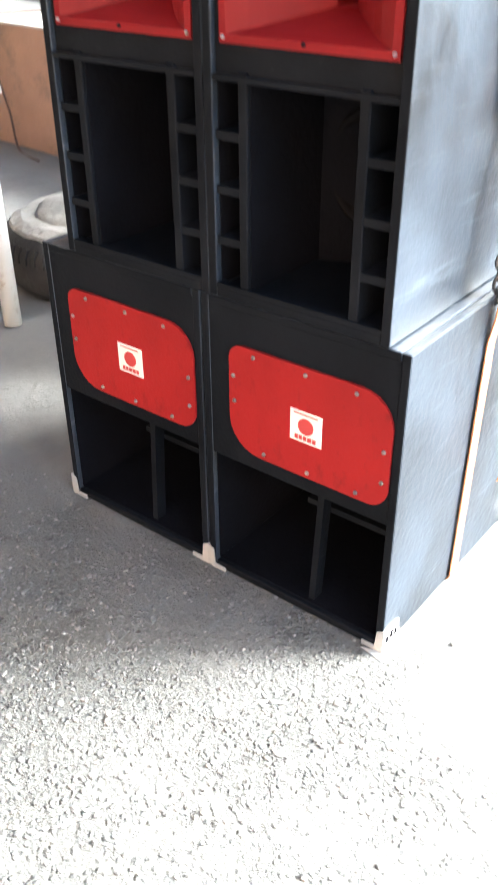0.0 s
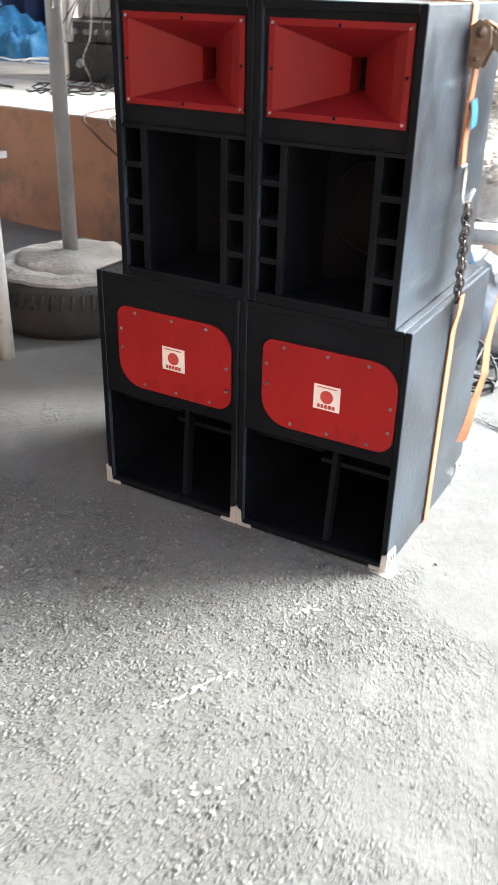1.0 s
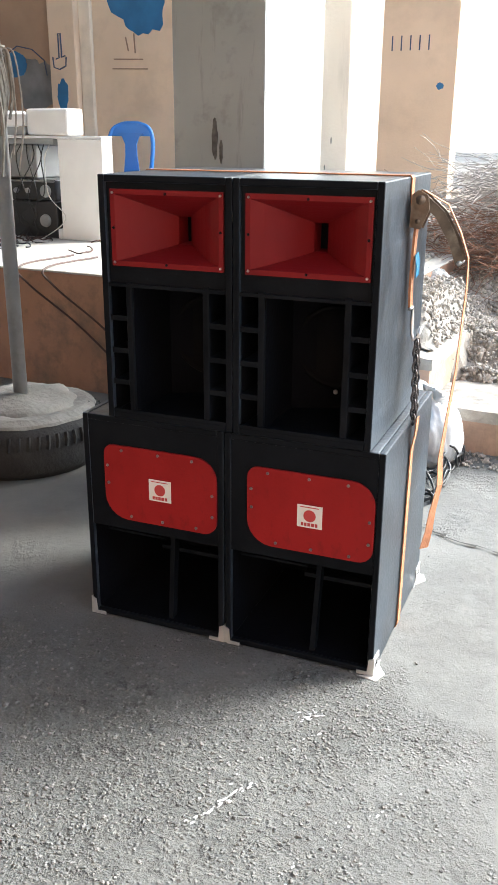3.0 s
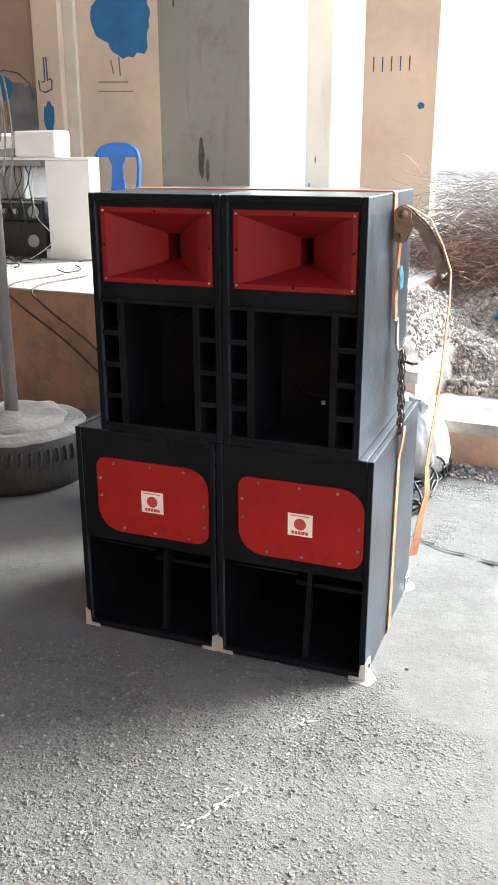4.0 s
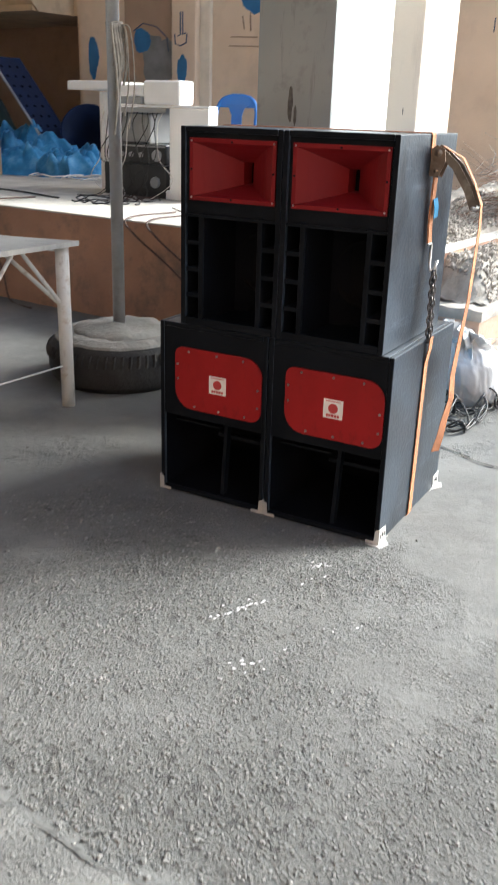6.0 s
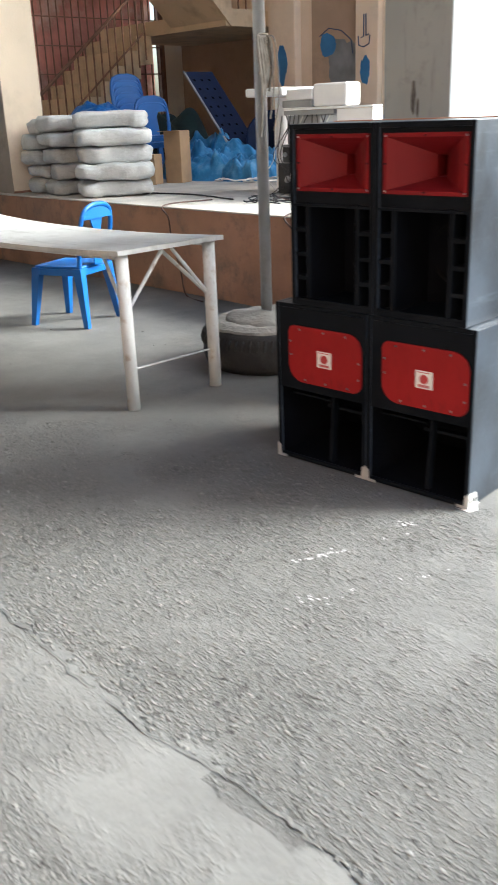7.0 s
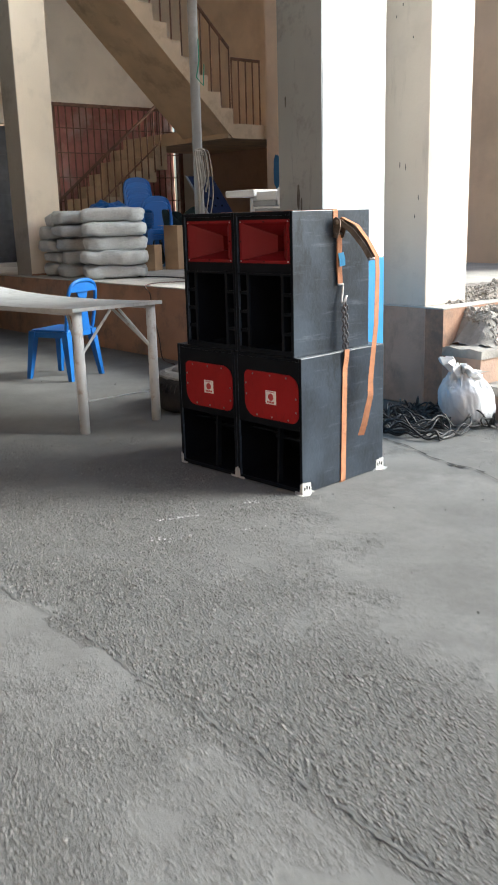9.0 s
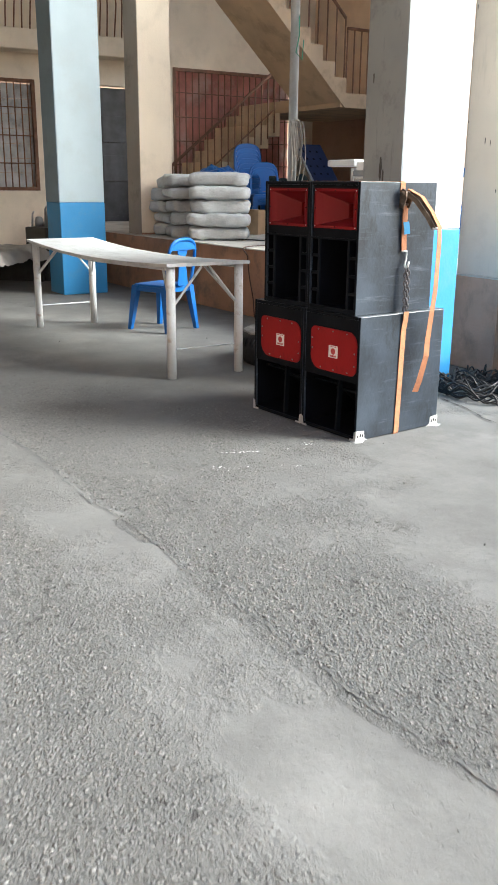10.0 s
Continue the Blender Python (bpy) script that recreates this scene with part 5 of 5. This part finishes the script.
# ---- paint patches and scribbles on the back wall ----
def patch(name, cx, cz, rx, rz, mm, label, y, seed, cat="paint patch"):
    bm = nb()
    pts = []
    for k in range(40):
        a = k * math.tau / 40
        f = 1 + 0.32 * noise.noise(Vector((math.cos(a) * 1.6, math.sin(a) * 1.6, seed))) + 0.12 * noise.noise(Vector((math.cos(a) * 6, math.sin(a) * 6, seed)))
        pts.append((cx + rx * f * math.cos(a), cz + rz * f * math.sin(a)))
    prism(bm, pts, y - 0.003, y - 0.0005, "y")
    return solid(name, bm, mm, label, cat, HALL, kind="structure")


patch("paint_patch", -3.87, 2.67, 0.36, 0.36, M_GRAFFITI, "rolled dark blue paint patch on the plaster", 5.2, 1.3)
patch("paint_patch", -4.75, 1.75, 0.075, 0.15, M_GRAFFITI, "small dark blue paint patch on the pier", 5.08, 3.3)
patch("paint_patch", -6.09, 1.88, 0.09, 0.22, M_GRAFFITI, "tall dark blue paint patch on the pier", 5.08, 5.3)
patch("paint_patch", -5.17, 1.86, 0.24, 0.30, M_GREYPATCH, "grey painted-over patch on the dark panel", 5.185, 7.3)
patch("paint_patch", -5.42, 2.06, 0.13, 0.12, M_GRAFFITI, "smeared blue paint on the dark panel", 5.182, 8.3)
patch("paint_patch", -0.78, 1.777, 0.03, 0.03, M_GRAFFITI, "small square blue paint dab on the wall", 5.2, 9.3)


def scribble(strokes, y, label, mm=M_INK, shift=(0.23, 0.13)):
    s = thing("scribble", label, "graffiti", HALL, kind="structure")
    for st in strokes:
        bm = nb()
        tube(bm, [(x + shift[0], y - 0.002, z + shift[1]) for x, z in st], 0.008, 4)
        part("stroke", bm, mm, s)


scribble([[(-5.08, 1.98), (-5.07, 1.88), (-5.0, 1.86), (-4.92, 1.89), (-4.91, 1.98)], [(-5.04, 1.96), (-5.0, 1.97), (-5.0, 2.2), (-4.97, 2.2), (-4.965, 1.97)], [(-4.95, 1.98), (-4.92, 1.99)]], 5.08, "dark ink hand-drawn scribble on the pier")
scribble([[(-4.4, 1.95), (-4.05, 1.94)], [(-4.42, 1.86), (-4.0, 1.85)], [(-4.25, 2.15), (-4.22, 2.02)], [(-4.15, 2.18), (-4.14, 2.0)]], 5.2, "faint dark scribbled lines on the wall", M_FAINT)
scribble([[(-5.85, 2.02), (-5.7, 2.1), (-5.5, 2.06), (-5.35, 1.95), (-5.32, 1.8)]], 5.185, "dark sprayed arc on the panel", shift=(0.3, 0.14))
bars = thing("wall_writing", "row of dark hand-painted bars on the wall", "graffiti", HALL, kind="structure")
for i in range(5):
    bm = nb()
    box(bm, -1.235 + 0.082 * i, -1.224 + 0.082 * i, 5.1965, 5.199, 2.07, 2.19)
    part("bar", bm, M_INK, bars)


# ---- rubble heap, sack and cables in the open corner ----
def heap_height(x, y):
    d = max(0.0, y - 1.45)
    f = 0.16 + 0.56 * min(1, d / 1.5) + 0.12 * min(1, max(0, d - 1.5) / 2.0)
    f *= min(1.0, max(0.0, (y - 1.25) / 0.25))
    step = STAGE if x < 0.0 else 0.425 if x < 0.4 else 0.225 if x < 0.95 else 0.0
    step = max(step, (0.62 - 0.5 * max(0.0, x)) * min(1.0, max(0.0, (y - 1.4) / 0.3)))
    f = max(f, (step + 0.02) * min(1.0, max(0.0, (y - 1.3) / 0.2)))
    return f + 0.05 * noise.noise(Vector((x * 2.2, y * 2.2, 1))) + 0.04 * noise.noise(Vector((x * 7, y * 7, 2)))


bm = sheet(-0.85, 4.5, 1.2, 8.5, 0.08, lambda x, y: max(-0.05, heap_height(x, y)))
solid("rubble_heap", bm, M_SOIL, "sloping heap of gravel and broken concrete", "rubble", HALL, kind="stuff")
ICO = [(0, 0, 1), (0.89, 0, 0.45), (0.28, 0.85, 0.45), (-0.72, 0.53, 0.45), (-0.72, -0.53, 0.45), (0.28, -0.85, 0.45), (0.72, 0.53, -0.45), (-0.28, 0.85, -0.45), (-0.89, 0, -0.45), (-0.28, -0.85, -0.45), (0.72, -0.53, -0.45), (0, 0, -1)]
TRI = [(0, 1, 2), (0, 2, 3), (0, 3, 4), (0, 4, 5), (0, 5, 1), (1, 6, 2), (2, 7, 3), (3, 8, 4), (4, 9, 5), (5, 10, 1), (2, 6, 7), (3, 7, 8), (4, 8, 9), (5, 9, 10), (1, 10, 6), (6, 11, 7), (7, 11, 8), (8, 11, 9), (9, 11, 10), (10, 11, 6)]


def stones(name, count, place, sizes, mm, label, seed):
    rr = random.Random(seed)
    vs, fs = [], []
    for _ in range(count):
        x, y, z = place(rr)
        r = rr.uniform(*sizes) * (1 if rr.random() < 0.85 else 1.8)
        rot = Euler((rr.uniform(0, 6), rr.uniform(0, 6), rr.uniform(0, 6))).to_matrix()
        k = len(vs)
        sc = Vector((1, rr.uniform(0.6, 1), rr.uniform(0.45, 0.8)))
        for p in ICO:
            q = rot @ (Vector(p) * rr.uniform(0.75, 1.15) * sc) * r
            vs.append((x + q.x, y + q.y, z + q.z))
        fs += [tuple(k + i for i in t) for t in TRI]
    me = bpy.data.meshes.new(name)
    me.from_pydata(vs, [], fs)
    me.materials.append(mm)
    ob = new(name, me)
    ob.matrix_world = HALL
    return tagged(ob, label, "stones", kind="stuff")


def on_heap(rr):
    x, y = rr.uniform(-0.7, 2.0), rr.uniform(1.25, 3.8)
    return x, y, max(0.0, heap_height(x, y)) + 0.01


stones("heap_stones", 16000, on_heap, (0.004, 0.014), M_GRAVEL, "broken concrete lumps and gravel on the heap", 11)


def near_steps(rr):
    x, y = rr.uniform(0.3, 1.6), rr.uniform(0.8, 1.0)
    return x, y, 0.006


stones("step_gravel", 420, near_steps, (0.004, 0.013), M_GRAVEL, "loose gravel lying at the foot of the steps", 12)


def block_height(x, y):
    rise = min(1.0, max(0.0, (y - 1.12) / 0.12)) * min(1.0, max(0.0, (0.375 - x) / 0.09))
    q = Vector((x * 9, y * 9, 3))
    return 0.43 + 0.2 * rise + 0.03 * noise.noise(q * 1.3) + 0.02 * noise.noise(q * 3)


def on_tread(rr):
    x, y = rr.uniform(-0.05, 0.38), rr.uniform(1.2, 2.0)
    top = STAGE if x < 0 else max(block_height(x, y), heap_height(x, y))
    return x, y, top + 0.004


def on_slope(rr):
    x, y = rr.uniform(0.3, 1.6), rr.uniform(1.4, 2.7)
    return x, y, max(0.0, heap_height(x, y)) + 0.012


stones("slope_gravel", 9000, on_slope, (0.005, 0.015), M_GRAVEL, "loose pale gravel sloping down to the steps", 15)
stones("tread_rubble", 2200, on_tread, (0.004, 0.015), M_GRAVEL, "broken concrete pieces lying on the steps", 14)


def on_floor(rr):
    return rr.uniform(-3.0, 4.0), rr.uniform(-4.6, 0.9), 0.002


stones("floor_grit", 500, on_floor, (0.0015, 0.005), M_PEBBLE, "loose grit scattered over the concrete floor", 13)
for name, mm, count, zlo, label, seed in (("dry_brush", M_BRUSH, 3200, 0.40, "tangle of dry grey brushwood on the rubble heap", 31), ("rusty_wire", M_BRUSHRED, 900, 0.22, "tangled rusty wire on the rubble heap", 32)):
    rr = random.Random(seed)
    bm = nb()
    for _ in range(count):
        x, y = rr.uniform(-0.08, 2.4), rr.uniform(2.9, 4.2) if seed == 31 else rr.uniform(2.5, 2.95)
        z = heap_height(x, y) + zlo * rr.random() + 0.02
        a, pts, tilt = rr.uniform(0, 6.3), [], rr.uniform(-0.2, 0.5)
        for k in range(6):
            pts.append((x, y, z))
            a += rr.uniform(-1.6, 1.6)
            tilt += rr.uniform(-0.4, 0.25)
            x, y, z = x + 0.11 * math.cos(a), y + 0.11 * math.sin(a), max(z + 0.09 * tilt, heap_height(x, y) + 0.01)
        tube(bm, pts, rr.uniform(0.002, 0.0045), 4, 0.0012)
    solid(name, bm, mm, label, "brushwood", HALL, kind="stuff")

# crumpled sack of rubbish against the steps
bm = nb()
bmesh.ops.create_icosphere(bm, subdivisions=6, radius=1.0)
for v in bm.verts:
    d = v.co.copy()
    th, z = math.atan2(d.y, d.x), d.z
    up = max(0.0, z + 0.2)
    f = 0.95 + 0.14 * noise.noise(d * 1.3 + Vector((2, 0, 5))) + 0.06 * abs(noise.noise(Vector((d.x * 5, d.y * 5, d.z * 2)))) - 0.05
    f += up * (0.05 * math.sin(7 * th + 3 * z) + 0.03 * math.sin(13 * th - 2 * z))
    wide = (1.0 if z < 0.0 else 1.0 - 0.5 * z * z)
    flat = math.copysign(abs(z) ** 0.75, z)
    v.co = Vector((d.x * 0.235 * f * wide - 0.07 * up, d.y * 0.18 * f * wide, max(0.0, 0.155 + flat * 0.19 + 0.025 * up * math.sin(5 * th) + 0.012 * noise.noise(d * 7))))
rubbish = thing("rubbish_sack", "crumpled white plastic sack leaning against the steps", "sack", HALL @ pose(0.46, 0.80, 0, 0, 0, 12) @ Matrix.Diagonal((0.76, 0.85, 1.0, 1.0)))
part("sack_body", bm, M_PLASTICBAG, rubbish, smooth=True)
bm = nb()
rings = []
for k in range(15):
    u = k / 14
    row = []
    for i in range(49):
        a = i * math.tau / 48
        pleat = 0.03 * math.sin(9 * a + 4 * u) + 0.02 * math.sin(17 * a - 5 * u) + 0.02 * noise.noise(Vector((math.cos(a) * 2, math.sin(a) * 2, u * 5)))
        r = 0.15 - 0.05 * math.sin(u * 3.1) + pleat * (0.5 + u)
        row.append(bm.verts.new((-0.03 - 0.03 * u * u + r * 1.0 * math.cos(a), r * 0.9 * math.sin(a), 0.24 + 0.12 * u - 0.05 * u * u * math.cos(a - 0.6) + 0.015 * math.sin(5 * a) * u)))
    rings.append(row)
for a, b in zip(rings, rings[1:]):
    for i in range(48):
        bm.faces.new((a[i], a[i + 1], b[i + 1], b[i]))
bmesh.ops.remove_doubles(bm, verts=bm.verts, dist=0.0005)
part("sack_neck", bm, M_PLASTICBAG, rubbish, "gathered crumpled plastic neck")
for x, y, s in ((0.95, 2.3, 0.09), (1.3, 2.5, 0.1), (0.1, 2.1, 0.1)):
    crumpled("plastic_scrap", x, y, s, s * 0.6, 0.08, M_PLASTICBAG, "scrap of white plastic on the rubble", "plastic scrap", x * 7, max(heap_height(x, y), 0.41 if x < 0.43 else 0.2 if x < 0.86 else 0) + 0.01)
bm = nb()
bmesh.ops.create_grid(bm, x_segments=24, y_segments=40, size=0.5)
for v in bm.verts:
    x, y = 0.006 + (v.co.x + 0.5) * 0.37, 1.10 + (v.co.y + 0.5) * 0.9
    v.co = Vector((x, y, block_height(x, y)))
solid("broken_concrete_block", bm, M_RUBBLE, "broken pale concrete mass on the upper step", "concrete block", HALL, kind="")
crumpled("blue_scrap", 0.62, 2.25, 0.1, 0.05, 0.05, M_TARP, "scrap of blue plastic on the rubble", "plastic scrap", 5.0, heap_height(0.62, 2.25) + 0.01)
wires("cable_coil", "tangled black cable lying on the floor by the pillar", M_CABLE, 30, 0.03, 0.62, 0.25, 0.85, 0.002, 0.0055, 41, 0.26, 0.13)

# ---- marks, cracks and grit on the floor ----
def chalk(cx, cy, length, width, turn, seed, count, big):
    """Flecks of old white paint, thickest along the middle of a stroke."""
    rr = random.Random(seed)
    bm = nb()
    lift = 0.0045
    for _ in range(count):
        u, w, r = rr.gauss(0, 0.3) * length, rr.gauss(0, 0.4) * width, rr.uniform(0.15, 1.0) * big
        lift += 0.00003
        ring = [bm.verts.new((u + r * rr.uniform(0.7, 2.2) * math.cos(k * math.tau / 7), w + r * rr.uniform(0.4, 1.1) * math.sin(k * math.tau / 7), lift)) for k in range(7)]
        mid = bm.verts.new((u, w, lift))
        for a, b in zip(ring, ring[1:] + ring[:1]):
            bm.faces.new((mid, a, b))
    solid("paint_mark", bm, M_MARK, "worn white paint flecks on the concrete", "paint mark", pose(cx, cy, 0, 0, 0, turn), kind="structure")


chalk(-0.188, -0.597, 0.16, 0.012, 62, 1, 34, 0.005)
chalk(-0.108, -0.232, 0.08, 0.03, 30, 2, 22, 0.0045)
chalk(-0.14, -0.43, 0.3, 0.02, 62, 3, 10, 0.004)
chalk(0.06, -0.62, 0.4, 0.05, 60, 4, 14, 0.004)
chalk(-0.03, -0.82, 0.10, 0.04, 20, 5, 14, 0.005)


def pebbles():
    """Small stones standing half out of the worn concrete."""
    rr = np.random.RandomState(3)
    xs, ys = rr.uniform(-2.2, 3.6, 125000), rr.uniform(-3.9, 0.3, 125000)
    keep = np.array([wear_at(x, y) > 0.35 + 0.55 * rr.rand() for x, y in zip(xs, ys)])
    xs, ys = xs[keep], ys[keep]
    n_ = len(xs)
    r = rr.uniform(0.002, 0.0056, n_) * rr.choice([1.0, 1.0, 1.0, 1.4], n_)
    turn = np.arange(6) * math.tau / 6
    ring = r[:, None] * rr.uniform(0.7, 1.25, (n_, 6))
    z0 = np.array([(worn_edge if y > JOINT else uneven)(x, y) for x, y in zip(xs, ys)])
    a = turn[None, :] + rr.uniform(0, 1, (n_, 1))
    vs = np.zeros((n_, 13, 3))
    vs[:, :6, 0], vs[:, :6, 1] = xs[:, None] + ring * np.cos(a), ys[:, None] + ring * np.sin(a)
    vs[:, :6, 2] = z0[:, None] - 0.002
    vs[:, 6:12, 0], vs[:, 6:12, 1] = xs[:, None] + 0.72 * ring * np.cos(a), ys[:, None] + 0.72 * ring * np.sin(a)
    vs[:, 6:12, 2] = z0[:, None] + r[:, None] * rr.uniform(0.35, 0.6, (n_, 6))
    vs[:, 12, 0], vs[:, 12, 1], vs[:, 12, 2] = xs, ys, z0 + r * rr.uniform(0.45, 0.75, n_)
    one = []
    for k in range(6):
        j = (k + 1) % 6
        one += [(k, j, 6 + j, 6 + k), (6 + k, 6 + j, 12)]
    fs = [tuple(13 * i + v for v in f) for i in range(n_) for f in one]
    me = bpy.data.meshes.new("floor_pebbles")
    me.from_pydata(vs.reshape(-1, 3).tolist(), [], fs)
    me.materials.append(M_PEBBLE)
    ob = new("floor_pebbles", me)
    ob.matrix_world = HALL
    tagged(ob, "small grey stones standing out of worn concrete", "stones", kind="stuff")


pebbles()
rr = random.Random(5)
bm = nb()
x, y = -0.75, 0.36
while x < 2.2:
    pts = [(x, y), (x + 0.06, y - 0.012 + rr.uniform(-0.02, 0.02)), (x + 0.06, y - 0.018 + rr.uniform(-0.02, 0.02)), (x, y - 0.007)]
    bm.faces.new([bm.verts.new((a, b, 0.0062)) for a, b in pts])
    x, y = x + 0.06, pts[1][1]
solid("floor_crack", bm, M_DARK, "thin dark crack across the concrete floor", "crack", HALL, kind="structure")

# broken joint between the two slabs; the dark ribbon paints its shadow line
bm = nb()
last = None
for k in range(900):
    x = -5.0 + 0.0115 * k
    n_ = noise.noise(Vector((x * 5, 1.7, 0)))
    w = 0.0018 + 0.008 * max(0.0, noise.noise(Vector((x * 17, 6.1, 0)))) + 0.007 * max(0.0, n_)
    if noise.noise(Vector((x * 6.3, 8.8, 0))) < -0.30:
        last = None
        continue
    y = ragged(x) + 0.010 * noise.noise(Vector((x * 30, 2.2, 0)))
    z = max(worn_edge(x, y + 0.02), uneven(x, y) + 0.001) + 0.0016
    now = (bm.verts.new((x, y - w, z)), bm.verts.new((x, y + w * 1.3, z)))
    if last:
        bm.faces.new((last[0], now[0], now[1], last[1]))
    last = now
solid("floor_joint", bm, M_CRACK, "broken joint between the concrete slabs, its shadow line drawn dark", "joint", HALL)

# chipped plaster on the pillars
rr = random.Random(17)
for k in range(12):
    x, z = rr.uniform(-0.46, -0.11), rr.uniform(0.95, 2.9)
    patch("plaster_chip", x, z, rr.uniform(0.0015, 0.0032), rr.uniform(0.006, 0.018), M_CRACK, "small dark chip in the pillar's plaster", 1.0, 20.0 + k, "chip")
for x, z, rx, rz, k in ((-0.17, 1.37, 0.011, 0.07, 1), (-0.145, 1.33, 0.006, 0.04, 2), (-0.27, 1.9, 0.004, 0.03, 3)):
    patch("wall_smear", x, z, rx, rz, M_CRACK, "dark smear on the grey pillar face", -0.006, 40.0 + k, "smear")
